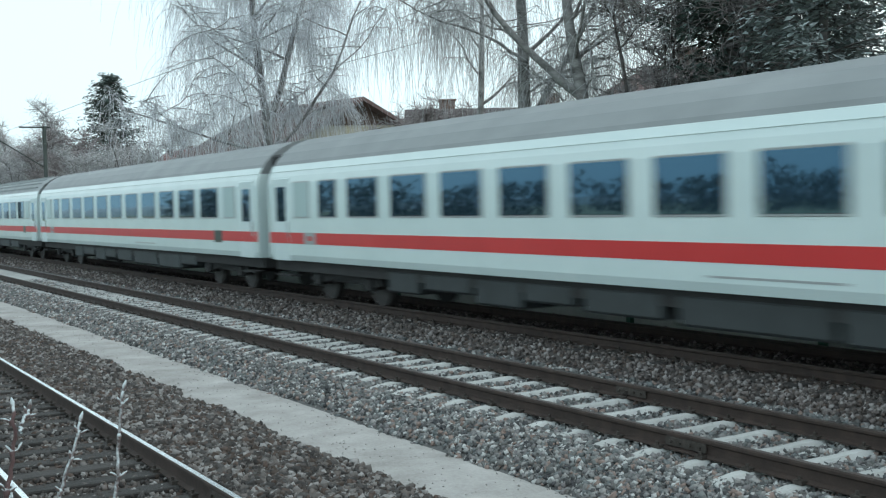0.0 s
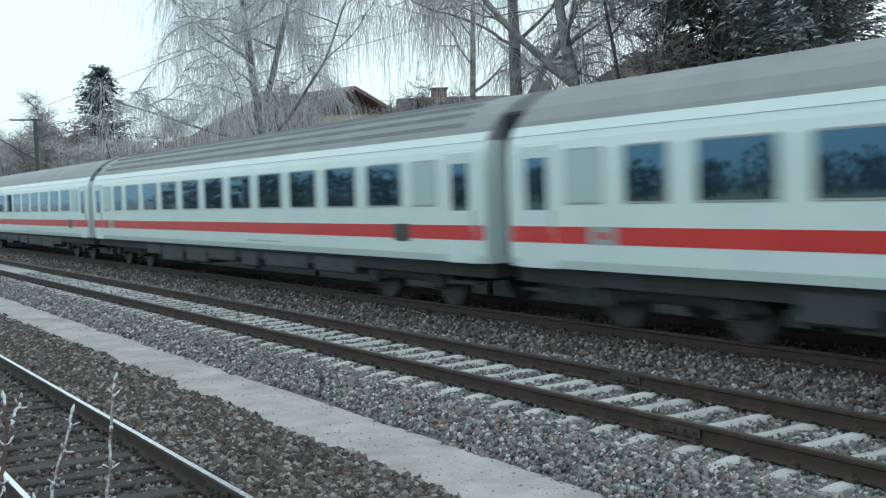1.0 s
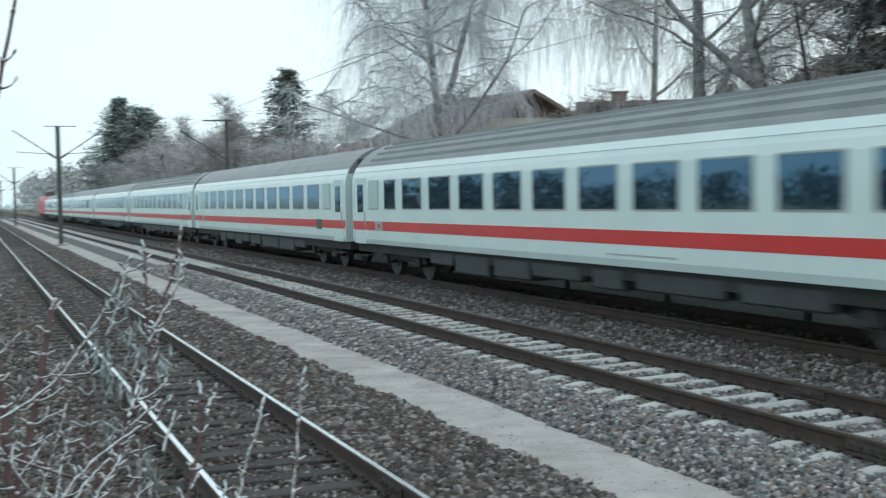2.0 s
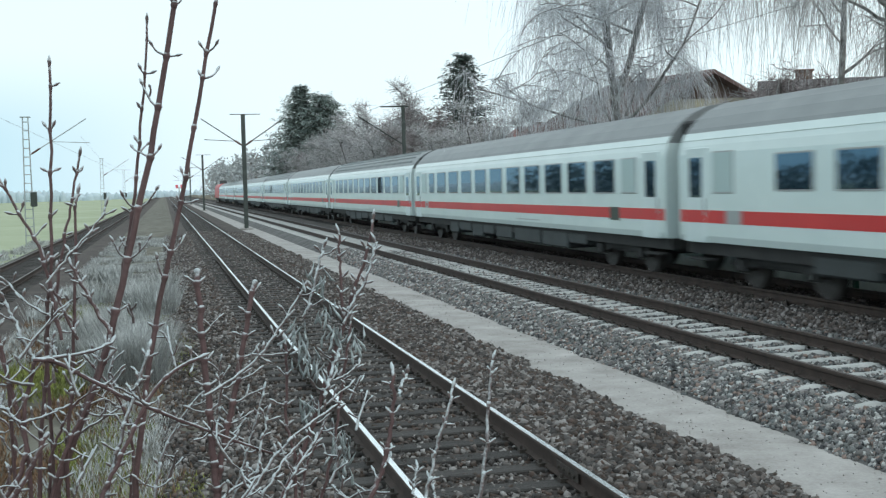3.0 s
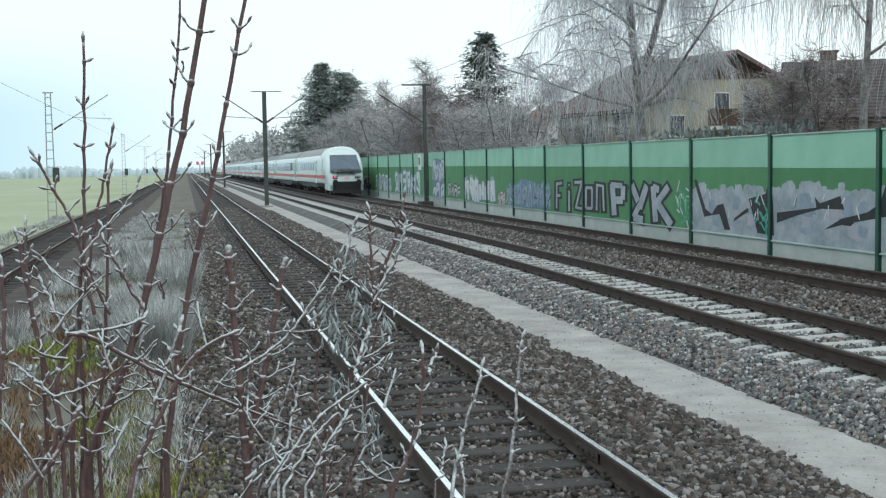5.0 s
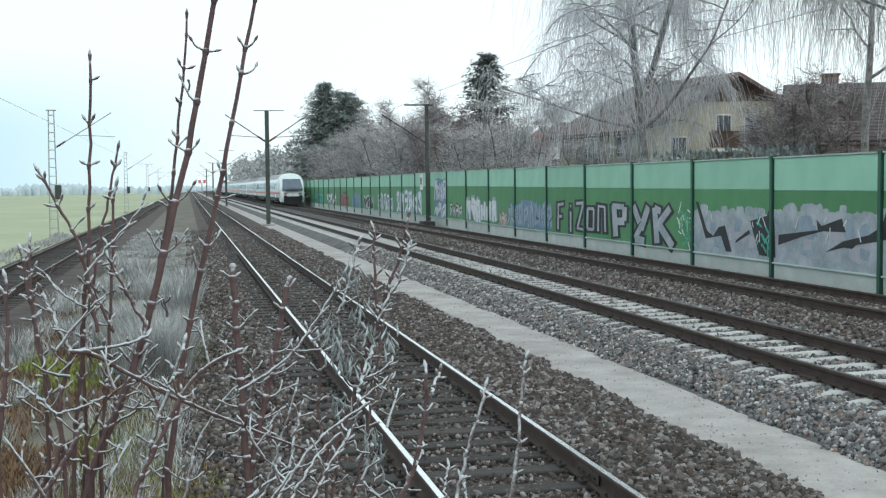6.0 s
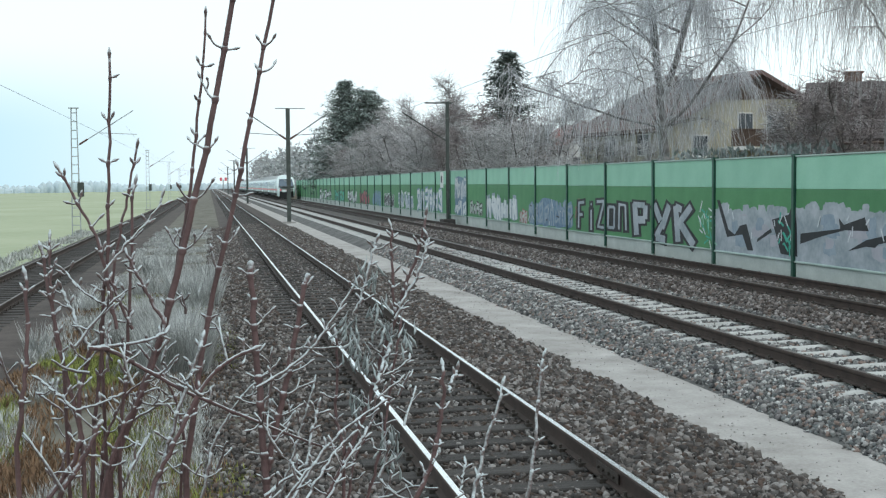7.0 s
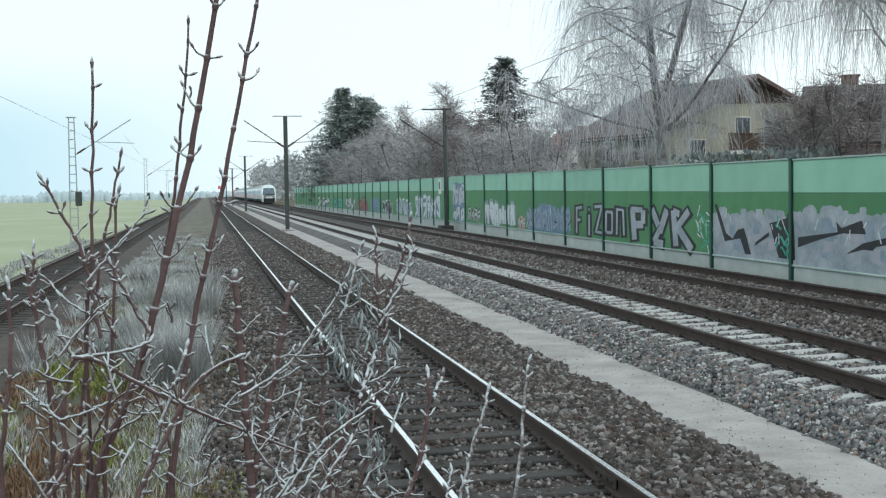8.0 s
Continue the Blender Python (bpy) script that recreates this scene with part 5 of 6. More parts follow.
    letters(p, 52.8, 59.0, 0.6, 1.75, 6, M_WHITE, M_BLUE_GREY, 6, 0.3)
    letters(picture("small brown and white letters"), 59.9, 62.9, 0.7, 1.5, 4, M_PLINTH, M_BLACK, 7, 0.14)
    c = picture("tall white and blue letters up to the top of the wall")
    spray("blue_ground", blob(63.7, 67.0, 0.6, 2.8, rnd, 30, 0.08), M_BLUE, 1, c)
    letters(c, 63.8, 66.9, 1.55, 2.75, 4, M_WHITE, M_BLUE, 8, 0.18)
    letters(c, 63.8, 66.9, 0.62, 1.45, 3, M_WHITE, M_BLUE, 9, 0.2)
    letters(picture("dark blue and white letters"), 70.6, 79.8, 0.6, 2.1, 6, M_WHITE, M_BLUE, 10, 0.26)
    for k, (a, e, f, g) in enumerate(((81, 88, M_BLUE_GREY, M_WHITE), (90, 95, M_BLACK, M_WHITE), (97, 102, M_BLUE, M_BLUE), (104, 111, M_PINK, M_BLACK), (113, 121, M_WHITE, M_BLACK), (124, 134, M_TEAL, M_BLACK), (137, 152, M_WHITE, M_BLACK))):
        letters(picture("small sprayed letters far along the wall"), a, e, 0.6, 1.75, 5, f, g, 20 + k, 0.3)


build_graffiti()


# ---- loose stones, pebbles and grass ----
def stones(name, count, area, mat, size, seed, label, zf, edge=0.0):
    """Broken ballast as one sheet of many small eight-cornered stones."""
    rng = np.random.default_rng(seed)
    corner = np.array([(x, y, z) for x in (-1, 1) for y in (-1, 1) for z in (-1, 1)], float)
    faces = np.array([(0, 1, 3, 2), (4, 6, 7, 5), (0, 4, 5, 1), (2, 3, 7, 6), (0, 2, 6, 4), (1, 5, 7, 3)])
    x0, x1, y0, y1 = area
    y = y0 + (y1 - y0) * rng.random(count) ** 1.7
    x = x0 + (x1 - x0) * rng.random(count)
    s = size * rng.uniform(0.5, 1.25, (count, 3)) * rng.uniform(0.7, 1.2, (count, 1)) * (1 + 0.5 * (y[:, None] - y0) / (y1 - y0))
    v = corner[None] * (1 + rng.uniform(-0.45, 0.25, (count, 8, 3))) * s[:, None]
    q = rng.normal(size=(count, 4))
    q /= np.linalg.norm(q, axis=1, keepdims=True)
    w, a, b, c = q.T
    R = np.stack([1 - 2 * (b * b + c * c), 2 * (a * b - c * w), 2 * (a * c + b * w), 2 * (a * b + c * w), 1 - 2 * (a * a + c * c), 2 * (b * c - a * w), 2 * (a * c - b * w), 2 * (b * c + a * w), 1 - 2 * (a * a + b * b)], 1).reshape(-1, 3, 3)
    v = np.einsum("nij,nkj->nki", R, v)
    if edge:
        wave = np.array([0.13 * noise.noise((b * 0.9, 7.7, seed)) + 0.07 * noise.noise((b * 3.7, 1.7, seed)) for b in y])
        keep = (x < edge + wave + rng.normal(0, 0.025, count)) if x0 < edge < x1 and x0 < 5 else (x > edge + wave + rng.normal(0, 0.025, count))
        x, y, v, count = x[keep], y[keep], v[keep], int(keep.sum())
    z = zf(x) + rng.uniform(-0.5, 1.15, count) * size
    v += np.stack([x, y, z], 1)[:, None]
    f = (faces[None] + 8 * np.arange(count)[:, None, None]).reshape(-1, 4)
    me = bpy.data.meshes.new(name)
    me.vertices.add(count * 8)
    me.vertices.foreach_set("co", v.reshape(-1))
    me.loops.add(len(f) * 4)
    me.loops.foreach_set("vertex_index", f.reshape(-1).astype(np.int32))
    me.polygons.add(len(f))
    me.polygons.foreach_set("loop_start", np.arange(0, len(f) * 4, 4, dtype=np.int32))
    me.update(calc_edges=True)
    me.materials.append(mat)
    return tagged(new(name, me), label, "stones", kind="stuff")


section = lambda xs, zs: (lambda x: np.interp(x, xs, zs))
OLD = section((0.6, 1.0, 1.9, 3.4, 4.2, 4.6, 5.25), (-0.27, -0.22, -0.205, -0.205, -0.22, -0.25, -0.31))
NEW = section((6.32, 6.6, 6.95, 7.5, 9.1, 9.5, 9.9), (-0.31, -0.2, -0.085, -0.075, -0.075, -0.05, 0.0))
MAIN = section((9.9, 10.3, 11.0, 12.6, 13.3, 14.0), (0.0, 0.1, 0.12, 0.12, 0.1, 0.05))
stones("dark_ballast_stones", 60000, (3.55, 5.5, 6.5, 75), M_STONE_OLD, 0.031, 1, "dark old ballast stones mixed with dead leaves", OLD, 5.24)
stones("verge_ballast_stones", 26000, (-0.1, 1.35, 6.5, 75), M_STONE_OLD, 0.026, 8, "dark old ballast stones at the verge", OLD)
stones("dark_ballast_stones_in_track", 34000, (1.3, 3.6, 6.5, 80), M_STONE_OLD, 0.022, 2, "dark old ballast stones between timber sleepers", lambda x: OLD(x) - 0.012)
stones("grey_ballast_stones", 44000, (6.15, 7.55, 5.5, 48), M_STONE, 0.024, 3, "clean grey ballast stones on the bed's shoulder", NEW, 6.36)
stones("grey_ballast_stones_in_track", 30000, (7.55, 9.9, 5.5, 45), M_STONE, 0.025, 4, "grey ballast stones between concrete sleepers", lambda x: NEW(x) - 0.006)
stones("brown_ballast_stones", 46000, (9.9, 13.8, 7, 70), M_STONE_MAIN, 0.026, 5, "brown stained ballast stones of the main track", MAIN)
stones("path_pebbles", 700, (5.2, 6.45, 7, 34), M_PATH, 0.008, 6, "small pebbles strewn over the pale path", lambda x: 0 * x - 0.285)


def grass(name, count, area, mat, label, seed, length, zf, least=-0.12, wide=1.0):
    rnd = random.Random(seed)
    g = Limbs()
    for _ in range(count):
        y = area[2] + (area[3] - area[2]) * rnd.random() ** 1.6
        x = rnd.uniform(area[0], area[1])
        if noise.noise((x * 0.9, y * 0.35, seed)) < least:
            continue
        for _ in range(5):
            a = rnd.uniform(0, 6.28)
            d = Vector((math.cos(a) * 0.6, math.sin(a) * 0.6, 1)).normalized()
            ln = length * rnd.uniform(0.5, 1.3)
            g.leaf((x + rnd.gauss(0, 0.05), y + rnd.gauss(0, 0.05), zf), d, Vector((-math.sin(a), math.cos(a), 0)), ln, wide * (0.003 + 0.0003 * y))
    return tagged(g.object(name, mat, None, False), label, "grass", kind="stuff")


M_GRASS_DRY = material("frosted_dry_grass", (0.20, 0.195, 0.175), (0.56, 0.585, 0.585), 1.6, 0.95, bump=0, vary=0.4, island=True)
M_GRASS_BROWN = material("rusty_weed", (0.11, 0.065, 0.035), (0.24, 0.15, 0.09), 0.7, 0.95, bump=0, vary=0.4, island=True)
M_GRASS_GREEN = material("mossy_grass", (0.11, 0.13, 0.03), (0.26, 0.28, 0.08), 0.7, 0.95, bump=0, vary=0.4, island=True)
grass("frosty_grass", 26000, (-2.95, 0.05, 8.5, 75), M_GRASS_DRY, "dry grass blades white with frost on the verge", 1, 0.2, -0.36, -0.02, 0.6)
grass("tall_frosty_weeds", 8000, (-1.3, 0.1, 17, 34), M_GRASS_DRY, "tall dead weeds thick with hoar frost", 11, 0.8, -0.36, 0.2, 0.5)
grass("far_frosty_weeds", 3600, (-2.9, -1.2, 20, 40), M_GRASS_DRY, "tall dead weeds thick with hoar frost", 12, 0.6, -0.36, 0.1, 0.5)
grass("green_grass", 9000, (-2.6, 0.35, 9, 30), M_GRASS_GREEN, "yellow-green mossy grass on the verge", 2, 0.13, -0.33, 0.05)
grass("rusty_weeds", 6000, (-2.9, 0.2, 9, 34), M_GRASS_BROWN, "rust-brown dead weeds on the verge", 5, 0.15, -0.34, 0.0)
grass("dead_leaves_and_weeds", 2600, (-2.6, -0.3, 8.2, 13), M_GRASS_BROWN, "rust-brown dead weeds under the shrub", 15, 0.12, -0.35, -0.6)
grass("field_edge_grass", 3000, (-9.5, -7.2, 25, 90), M_GRASS_DRY, "pale dry grass along the field edge", 3, 0.3, -0.95)


# ---- frosted bush in front of the camera ----
M_STEM = material("red_brown_bark", (0.065, 0.034, 0.034), (0.14, 0.08, 0.078), 14, 0.7, bump=0.25, fine=120, vary=0.25, island=True, frost=(0.85, 1.3))
M_SPRIG = material("frosted_sprig", (0.085, 0.058, 0.056), (0.19, 0.145, 0.14), 20, 0.9, bump=0.5, fine=170, vary=0.25, island=True, frost=(0.45, 1.0))
M_SEED = material("frosted_seed", (0.16, 0.18, 0.18), (0.36, 0.40, 0.40), 30, 0.95, bump=0.4, fine=170, vary=0.25, island=True, frost=(0.5, 1.2))


class Bush:
    def __init__(self):
        self.root = tagged(empty("bush", pose(0, 0, 0)), "leafless red-brown shrub, its twigs edged with hoar frost", "shrub")
        self.rnd = random.Random(31)

    def stem(self, line, low, high, y=2.0, nodes=7, sprig=0.05, cut=False, rooted=True, frosty=False):
        """A stem through (x, z) places from low down to its tip, low and high thick, with opposite sprigs at its nodes."""
        rnd = self.rnd
        low, high = low * 0.82, high * 0.76
        wood, sprigs = Limbs(), []
        n = 18
        knots = np.array([(x, z) for x, z in line])
        at = np.concatenate([[0], np.cumsum(np.linalg.norm(np.diff(knots, axis=0), axis=1))])
        at /= at[-1]
        u = np.linspace(0, 1, n + 1)
        soft = np.linspace(-0.12, 0.12, 5)
        xs = np.mean([np.interp(np.clip(u + d * np.minimum(1, 4 * np.minimum(u, 1 - u)), 0, 1), at, knots[:, 0]) for d in soft], axis=0)
        zs = np.mean([np.interp(np.clip(u + d * np.minimum(1, 4 * np.minimum(u, 1 - u)), 0, 1), at, knots[:, 1]) for d in soft], axis=0)
        pts = [np.array([x + rnd.gauss(0, 0.0012), y + 0.04 * v + rnd.gauss(0, 0.002), z]) for x, z, v in zip(xs, zs, u)]
        rad = list(np.linspace(low / 2, high / 2, n + 1))
        if rooted:
            end = pts[0] + (pts[0] - pts[1]) * 2
            ground = np.array([end[0] * 0.8, end[1] + 0.05, -0.35])
            wood.tube([ground, (ground + end) / 2, end] + pts, [low * 0.75, low * 0.65, low * 0.55] + rad, 7)
        else:
            wood.tube(pts, rad, 7)
        for k in range(nodes):
            v = (k + 0.7) / nodes
            i = min(n - 1, int(v * n))
            p, rr = pts[i], rad[i]
            d = pts[i + 1] - pts[i - 1]
            d /= np.linalg.norm(d)
            side = np.array([d[2], 0, -d[0]])
            wood.tube([p - d * 0.007, p, p + d * 0.006], [rr * 1.02, rr * 1.3 + 0.0004, rr * 1.0], 7)
            for way in (-1, 1):
                if rnd.random() < 0.3:
                    continue
                ln = max(0.006, sprig * rnd.choice((0.2, 0.35, 0.6, 0.9)) * rnd.uniform(0.7, 1.25))
                one = Limbs()
                sprigs.append(one)
                q = curve(rnd, p, way * side * 0.95 + d * rnd.uniform(0.1, 0.5) + np.array([0, rnd.uniform(-0.5, 0.5), 0]), ln, 6, 0.13, 0.11)
                one.tube(q, np.linspace(min(0.0023, rr * 0.7), 0.0014, len(q)), 5)
                e, h = q[-1], q[-1] - q[-2]
                h = h / np.linalg.norm(h)
                one.tube([e - h * 0.002, e + h * 0.004, e + h * 0.011], [0.0016, 0.0028, 0.0010], 6)
                if ln > 0.035:
                    for j in (3,):
                        q2 = curve(rnd, q[j], np.array([rnd.uniform(-1, 1), rnd.uniform(-0.5, 0.5), 0.8]), ln * rnd.uniform(0.2, 0.5), 4, 0.2, 0.05)
                        one.tube(q2, np.linspace(0.0020, 0.0014, len(q2)), 5)
                        g = q2[-1] - q2[-2]
                        g = g / np.linalg.norm(g)
                        one.tube([q2[-1] - g * 0.001, q2[-1] + g * 0.004, q2[-1] + g * 0.008], [0.0015, 0.0027, 0.0009], 5)
        e, d = pts[-1], pts[-1] - pts[-2]
        d /= np.linalg.norm(d)
        cap = Limbs()
        if cut:
            cap.tube([e - d * 0.006, e + d * 0.001, e + d * 0.004], [high * 0.52, high * 0.62, high * 0.3], 8)
        else:
            cap.tube([e - d * 0.003, e + d * 0.006, e + d * 0.016], [high * 0.5, high * 0.6 + 0.0008, 0.0010], 7)
        sprigs.append(cap)
        st = wood.object("stem", M_SPRIG if frosty else M_STEM, self.root)
        for one in sprigs:
            one.object("sprig", M_SPRIG, st)

    def seeds(self, x, z, y=1.98, count=11, size=0.045):
        """A hanging bunch of dried winged seeds, white with frost."""
        rnd = self.rnd
        bunch = Limbs()
        for _ in range(count):
            p = (x + rnd.gauss(0, size * 0.22), y + rnd.gauss(0, 0.01), z + rnd.gauss(0, size * 0.2))
            q = curve(rnd, p, (rnd.uniform(-0.6, 0.6), rnd.uniform(-0.3, 0.3), -1), size * rnd.uniform(0.4, 0.9), 4, 0.2, -0.05)
            bunch.tube(q, [0.0006, 0.0009, 0.0019, 0.0024, 0.0008], 5)
        bunch.object("seed_head", M_SEED, self.root)

    def tangle(self, x0, x1, z0, z1, count, y=1.9, ln=0.16):
        """Short crossing frosted twigs low in the bush."""
        rnd = self.rnd
        for c in range(count):
            t = Limbs()
            for _ in range(1):
                p = (rnd.uniform(x0, x1), y + rnd.uniform(-0.2, 0.35), rnd.uniform(z0, z1))
                a = rnd.gauss(0, 0.9)
                q = curve(rnd, p, (math.sin(a), rnd.uniform(-0.4, 0.4), math.cos(a)), ln * rnd.uniform(0.5, 1.4), 7, 0.16, 0.03)
                t.tube(q, np.linspace(0.0032, 0.0019, len(q)), 5)
                for j in (2, 4, 5):
                    s = curve(rnd, q[j], (rnd.uniform(-1, 1), rnd.uniform(-0.6, 0.6), 0.5), ln * 0.3, 4, 0.2, 0.06)
                    t.tube(s, np.linspace(0.0021, 0.0017, len(s)), 5)
                    t.tube([s[-1], s[-1] + (s[-1] - s[-2]) * 0.4], [0.0030, 0.0014], 5)
            t.object("twig", M_SPRIG, self.root)


def build_bush():
    b = Bush()
    # tall shoots
    b.stem(((-0.197, 2.004), (-0.178, 2.191), (-0.165, 2.377), (-0.161, 2.643)), 0.0087, 0.0058, 2.00, 9, 0.013)
    b.stem(((-0.078, 2.191), (-0.048, 2.336), (-0.031, 2.422), (-0.012, 2.602), (0.001, 2.719)), 0.0088, 0.0049, 2.03, 9, 0.012, rooted=False)
    b.stem(((-0.142, 2.029), (-0.104, 2.113), (-0.075, 2.197), (-0.041, 2.337), (-0.013, 2.459), (0.021, 2.600), (0.051, 2.787)), 0.0164, 0.0116, 2.00, 9, 0.050)
    b.stem(((-0.035, 2.029), (-0.015, 2.163), (0.008, 2.268), (0.033, 2.354), (0.080, 2.583), (0.124, 2.792)), 0.0127, 0.0078, 2.02, 11, 0.035)
    b.stem(((-0.154, 2.194), (-0.179, 2.344), (-0.214, 2.397), (-0.241, 2.456)), 0.0076, 0.0057, 1.97, 6, 0.020, rooted=False)
    b.stem(((-0.172, 2.223), (-0.148, 2.366), (-0.129, 2.452), (-0.120, 2.495)), 0.0069, 0.0050, 2.05, 5, 0.010)
    b.stem(((-0.153, 2.006), (-0.136, 2.192), (-0.129, 2.340), (-0.124, 2.432)), 0.0077, 0.0057, 1.98, 7, 0.020)
    b.stem(((-0.172, 2.287), (-0.122, 2.348), (-0.090, 2.381), (-0.077, 2.410)), 0.0057, 0.0047, 1.96, 4, 0.020, rooted=False, frosty=True)
    # shoots at the field side
    b.stem(((-0.217, 2.053), (-0.233, 2.118), (-0.251, 2.209), (-0.269, 2.325)), 0.0085, 0.0066, 1.95, 9, 0.014)
    b.stem(((-0.250, 2.157), (-0.258, 2.232), (-0.264, 2.342)), 0.0068, 0.0048, 2.00, 5, 0.014)
    b.stem(((-0.296, 2.050), (-0.285, 2.190), (-0.286, 2.243), (-0.289, 2.288)), 0.0092, 0.0073, 1.90, 4, 0.012)
    b.stem(((-0.195, 2.167), (-0.214, 2.201), (-0.229, 2.236), (-0.241, 2.265)), 0.0075, 0.0066, 1.95, 4, 0.020, rooted=False, frosty=True)
    b.stem(((-0.128, 2.192), (-0.149, 2.230), (-0.170, 2.286), (-0.182, 2.332)), 0.0067, 0.0048, 1.98, 5, 0.014, rooted=False)
    b.stem(((-0.075, 2.201), (-0.101, 2.248), (-0.121, 2.286), (-0.136, 2.318)), 0.0076, 0.0057, 1.96, 5, 0.012, rooted=False)
    b.stem(((-0.248, 1.948), (-0.210, 2.002), (-0.215, 2.071), (-0.207, 2.120), (-0.193, 2.168)), 0.0103, 0.0093, 1.93, 5, 0.045)
    b.stem(((-0.238, 1.948), (-0.202, 2.000), (-0.178, 2.048)), 0.0101, 0.0092, 1.90, 3, 0.030, cut=True)
    b.stem(((-0.216, 2.071), (-0.244, 2.093), (-0.275, 2.116)), 0.0056, 0.0047, 1.93, 4, 0.030, rooted=False, frosty=True)
    b.stem(((-0.216, 2.071), (-0.184, 2.075), (-0.153, 2.084)), 0.0056, 0.0047, 1.93, 3, 0.020, rooted=False, frosty=True)
    b.stem(((-0.175, 2.235), (-0.208, 2.255), (-0.240, 2.290)), 0.0048, 0.0038, 1.98, 3, 0.016, rooted=False, frosty=True)
    b.stem(((-0.175, 2.235), (-0.153, 2.244), (-0.134, 2.255)), 0.0048, 0.0038, 1.98, 2, 0.016, rooted=False, frosty=True)
    b.stem(((-0.172, 1.958), (-0.148, 2.031), (-0.120, 2.075), (-0.096, 2.139), (-0.079, 2.193)), 0.0085, 0.0066, 1.95, 8, 0.030)
    # long leaning branch and its fork
    b.stem(((-0.192, 2.171), (-0.159, 2.168), (-0.087, 2.117), (-0.008, 2.072), (0.054, 2.044), (0.117, 2.012), (0.180, 1.984)), 0.0093, 0.0056, 1.92, 9, 0.035, rooted=False)
    b.stem(((-0.192, 2.171), (-0.146, 2.172), (-0.103, 2.176), (-0.071, 2.189)), 0.0074, 0.0065, 1.92, 4, 0.020, rooted=False, frosty=True)
    # arching inner shoots
    b.stem(((-0.091, 1.938), (-0.079, 1.992), (-0.057, 2.063), (-0.033, 2.125), (-0.014, 2.177)), 0.0083, 0.0073, 1.90, 7, 0.020, frosty=True)
    b.stem(((-0.098, 1.944), (-0.066, 2.014), (-0.036, 2.070), (-0.016, 2.110), (0.013, 2.140), (0.064, 2.160)), 0.0100, 0.0073, 1.88, 6, 0.018)
    b.stem(((-0.060, 1.897), (-0.048, 1.994), (-0.074, 2.084), (-0.124, 2.144)), 0.0069, 0.0050, 2.05, 6, 0.040)
    b.stem(((-0.268, 1.919), (-0.235, 2.002), (-0.242, 2.041), (-0.282, 2.071)), 0.0059, 0.0049, 2.02, 5, 0.035)
    b.stem(((-0.186, 1.919), (-0.183, 2.004), (-0.145, 2.077), (-0.104, 2.103)), 0.0068, 0.0048, 2.00, 6, 0.045)
    b.stem(((-0.021, 1.907), (-0.001, 1.992), (0.048, 2.067), (0.086, 2.094)), 0.0068, 0.0048, 2.00, 6, 0.035, frosty=True)
    # thick cut stubs
    b.stem(((0.085, 1.907), (0.080, 2.023), (0.072, 2.138), (0.068, 2.223), (0.064, 2.295)), 0.0162, 0.0124, 1.97, 9, 0.045, cut=True)
    b.stem(((0.085, 1.943), (0.113, 2.048), (0.134, 2.143), (0.149, 2.219), (0.162, 2.271)), 0.0144, 0.0105, 1.98, 9, 0.050, cut=True, rooted=False)
    # shoots over the near track
    b.stem(((0.070, 2.092), (0.136, 2.124), (0.169, 2.157), (0.200, 2.194), (0.243, 2.259)), 0.0066, 0.0057, 1.95, 6, 0.030, rooted=False, frosty=True)
    b.stem(((0.147, 2.155), (0.179, 2.149), (0.213, 2.148)), 0.0047, 0.0038, 1.96, 2, 0.012, rooted=False, frosty=True)
    b.stem(((0.214, 1.989), (0.207, 2.039), (0.213, 2.097), (0.213, 2.164)), 0.0068, 0.0058, 2.00, 4, 0.020)
    b.stem(((0.240, 2.209), (0.256, 2.238), (0.270, 2.282), (0.283, 2.328)), 0.0058, 0.0058, 1.99, 4, 0.020, rooted=False, frosty=True)
    b.stem(((0.312, 2.191), (0.311, 2.260), (0.312, 2.352)), 0.0068, 0.0048, 2.00, 5, 0.012, rooted=False)
    b.stem(((0.191, 1.897), (0.234, 1.977), (0.277, 2.088), (0.306, 2.184), (0.339, 2.256), (0.362, 2.329), (0.371, 2.375)), 0.0115, 0.0057, 1.98, 13, 0.035)
    b.stem(((0.308, 2.197), (0.327, 2.233), (0.355, 2.276), (0.375, 2.335)), 0.0067, 0.0057, 1.97, 5, 0.012, rooted=False, frosty=True)
    b.stem(((0.266, 2.082), (0.282, 2.120), (0.299, 2.152)), 0.0084, 0.0075, 1.93, 2, 0.030, cut=True, rooted=False, frosty=True)
    b.stem(((0.273, 2.101), (0.307, 2.107), (0.337, 2.126)), 0.0047, 0.0038, 1.95, 2, 0.012, rooted=False, frosty=True)
    b.stem(((0.263, 2.057), (0.292, 2.075), (0.321, 2.090)), 0.0047, 0.0038, 1.95, 2, 0.012, rooted=False, frosty=True)
    b.stem(((0.126, 1.928), (0.183, 2.002), (0.229, 2.037), (0.271, 2.060)), 0.0073, 0.0055, 1.88, 6, 0.030, frosty=True)
    b.stem(((0.147, 1.934), (0.193, 1.995), (0.220, 2.016)), 0.0063, 0.0054, 1.85, 4, 0.030, frosty=True)
    b.stem(((0.184, 1.929), (0.214, 1.982), (0.246, 2.017)), 0.0063, 0.0054, 1.86, 4, 0.020, frosty=True)
    b.stem(((0.145, 1.942), (0.160, 2.003), (0.175, 2.052)), 0.0065, 0.0056, 1.93, 4, 0.020, frosty=True)
    b.stem(((0.264, 1.882), (0.293, 1.970), (0.306, 2.050), (0.335, 2.193)), 0.0068, 0.0049, 2.02, 7, 0.022)
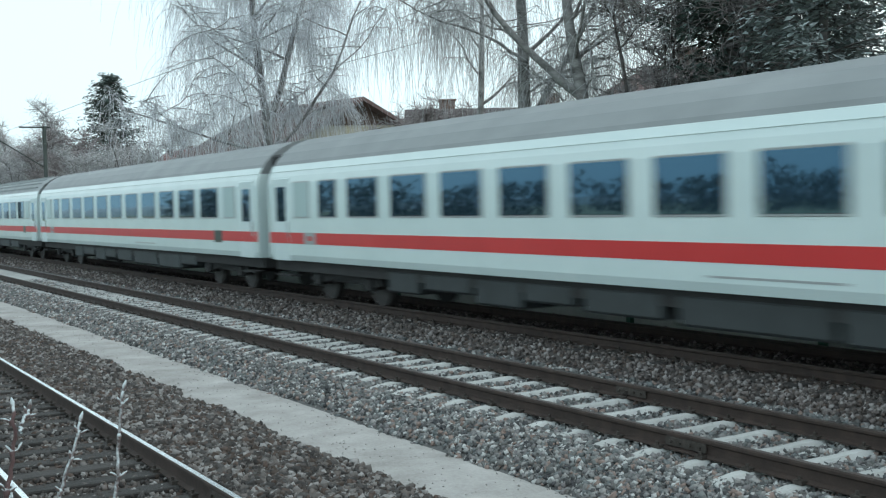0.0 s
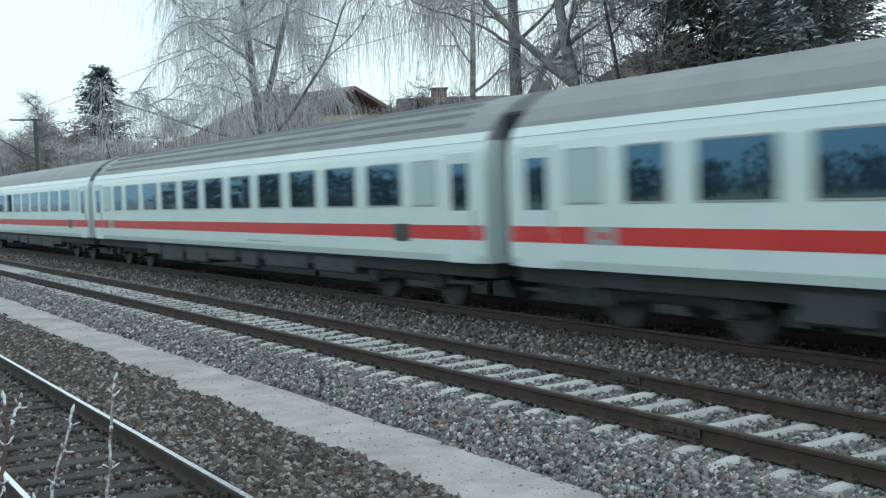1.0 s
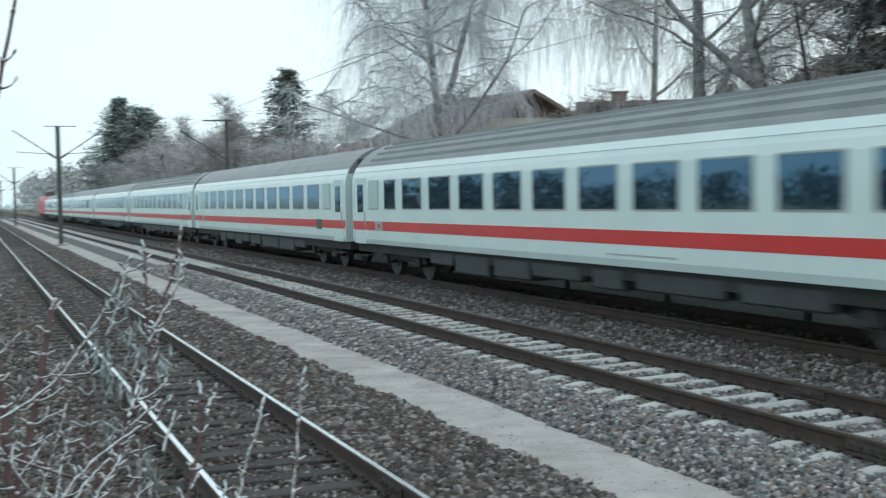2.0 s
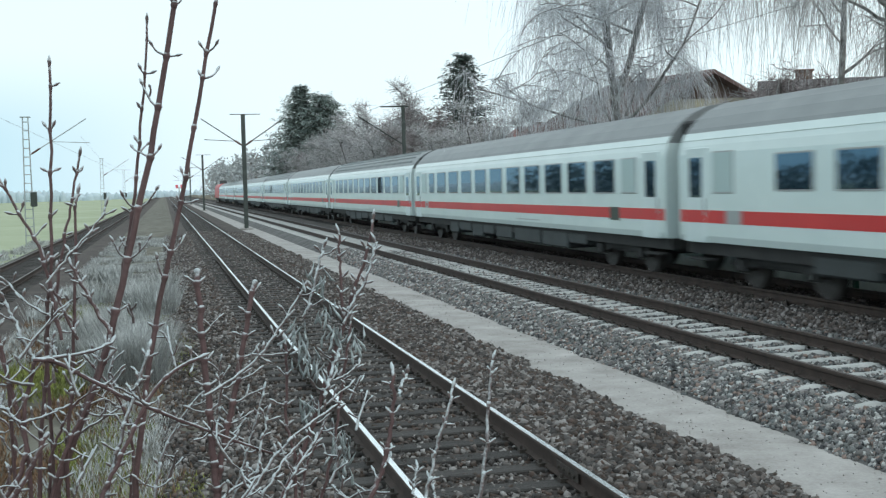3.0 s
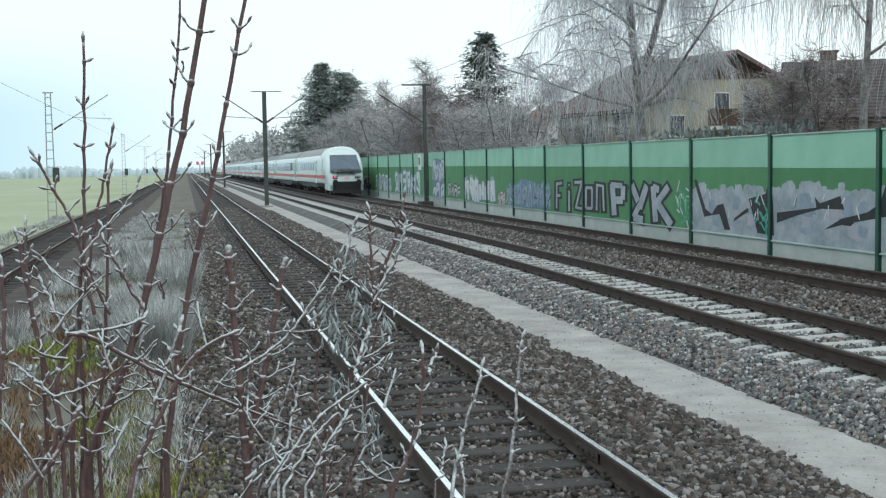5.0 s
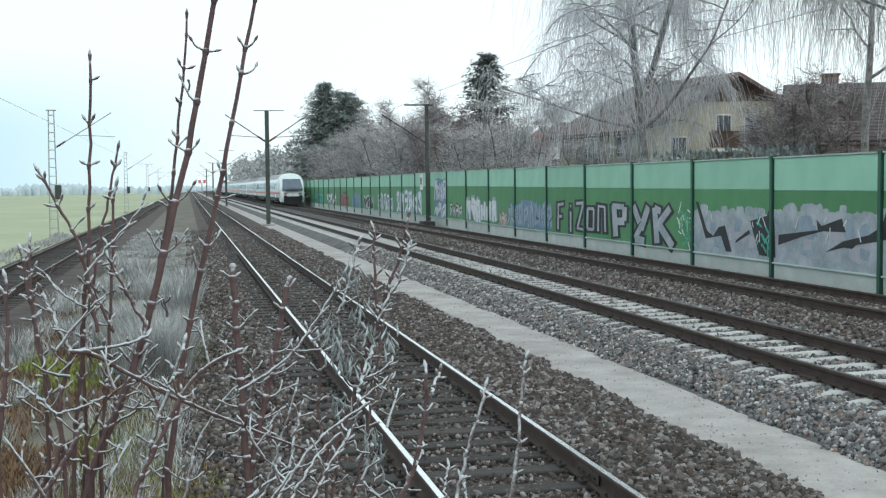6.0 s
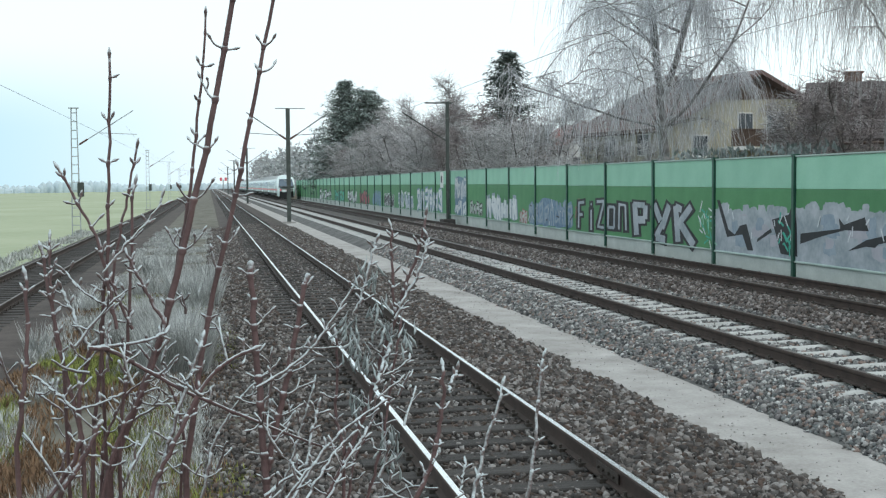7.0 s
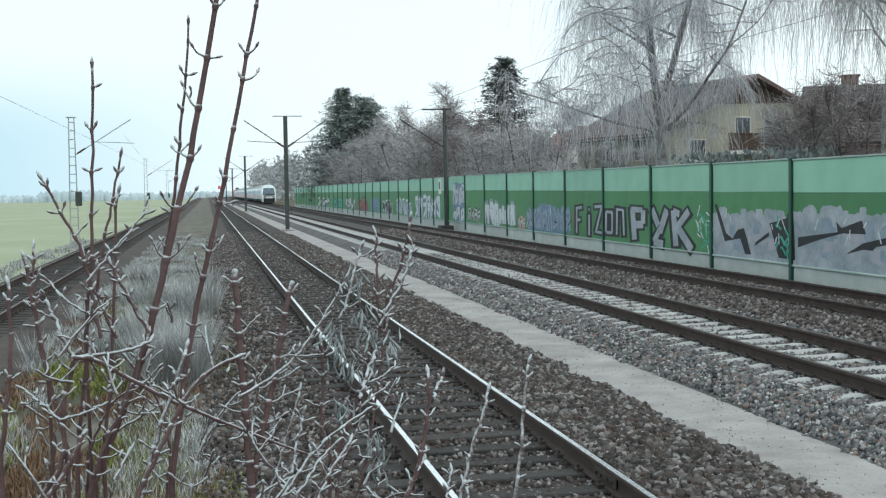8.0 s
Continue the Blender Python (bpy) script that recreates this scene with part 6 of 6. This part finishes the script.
    b.stem(((0.227, 1.890), (0.240, 1.948), (0.279, 2.015)), 0.0058, 0.0048, 2.00, 4, 0.030)
    b.stem(((0.112, 1.892), (0.143, 1.979), (0.174, 2.076)), 0.0059, 0.0049, 2.02, 6, 0.030, frosty=True)
    b.stem(((0.331, 1.908), (0.355, 1.947), (0.375, 2.010), (0.384, 2.081), (0.383, 2.117)), 0.0110, 0.0073, 1.90, 4, 0.016, frosty=False)
    b.stem(((0.386, 2.081), (0.394, 2.095), (0.410, 2.110)), 0.0073, 0.0064, 1.90, 1, 0.008, rooted=False, frosty=True)
    b.stem(((0.357, 1.962), (0.368, 1.971), (0.380, 1.985)), 0.0046, 0.0037, 1.90, 1, 0.008, rooted=False, frosty=True)
    b.stem(((0.427, 1.902), (0.454, 1.986), (0.472, 2.026), (0.490, 2.081)), 0.0083, 0.0064, 1.90, 4, 0.010, frosty=True)
    b.stem(((0.522, 1.895), (0.540, 1.981), (0.553, 2.073), (0.562, 2.126)), 0.0083, 0.0064, 1.90, 4, 0.007, frosty=True)
    b.stem(((0.408, 1.903), (0.413, 1.931), (0.422, 1.948)), 0.0046, 0.0046, 1.90, 2, 0.012, frosty=True)
    b.stem(((0.443, 1.898), (0.449, 1.921)), 0.0046, 0.0046, 1.90, 1, 0.012, frosty=True)
    # bunches of dry seeds
    b.seeds(0.263, 2.283, 1.98)
    b.seeds(0.226, 2.195, 1.98)
    b.seeds(0.279, 2.222, 1.98)
    b.seeds(0.293, 2.181, 1.98)
    b.seeds(0.243, 2.146, 1.98)
    b.seeds(0.324, 2.177, 1.98)
    b.seeds(0.240, 2.063, 1.98)
    b.seeds(0.295, 2.001, 1.98)
    b.seeds(0.240, 2.175, 1.98)
    b.seeds(0.263, 2.135, 1.98)
    b.seeds(0.303, 1.966, 1.98)
    # low crossing twigs
    b.tangle(-0.33, 0.12, 1.84, 2.12, 16, 1.95, 0.10)
    b.tangle(-0.33, 0.0, 2.05, 2.2, 3, 2.0, 0.09)
    b.tangle(0.10, 0.36, 1.83, 2.04, 11, 1.95, 0.09)


build_bush()


def motions():
    for car, back in TRAIN:
        walk(car, [(t, pose(XC, y + back, ZC)) for t, y in TAIL])


motions()
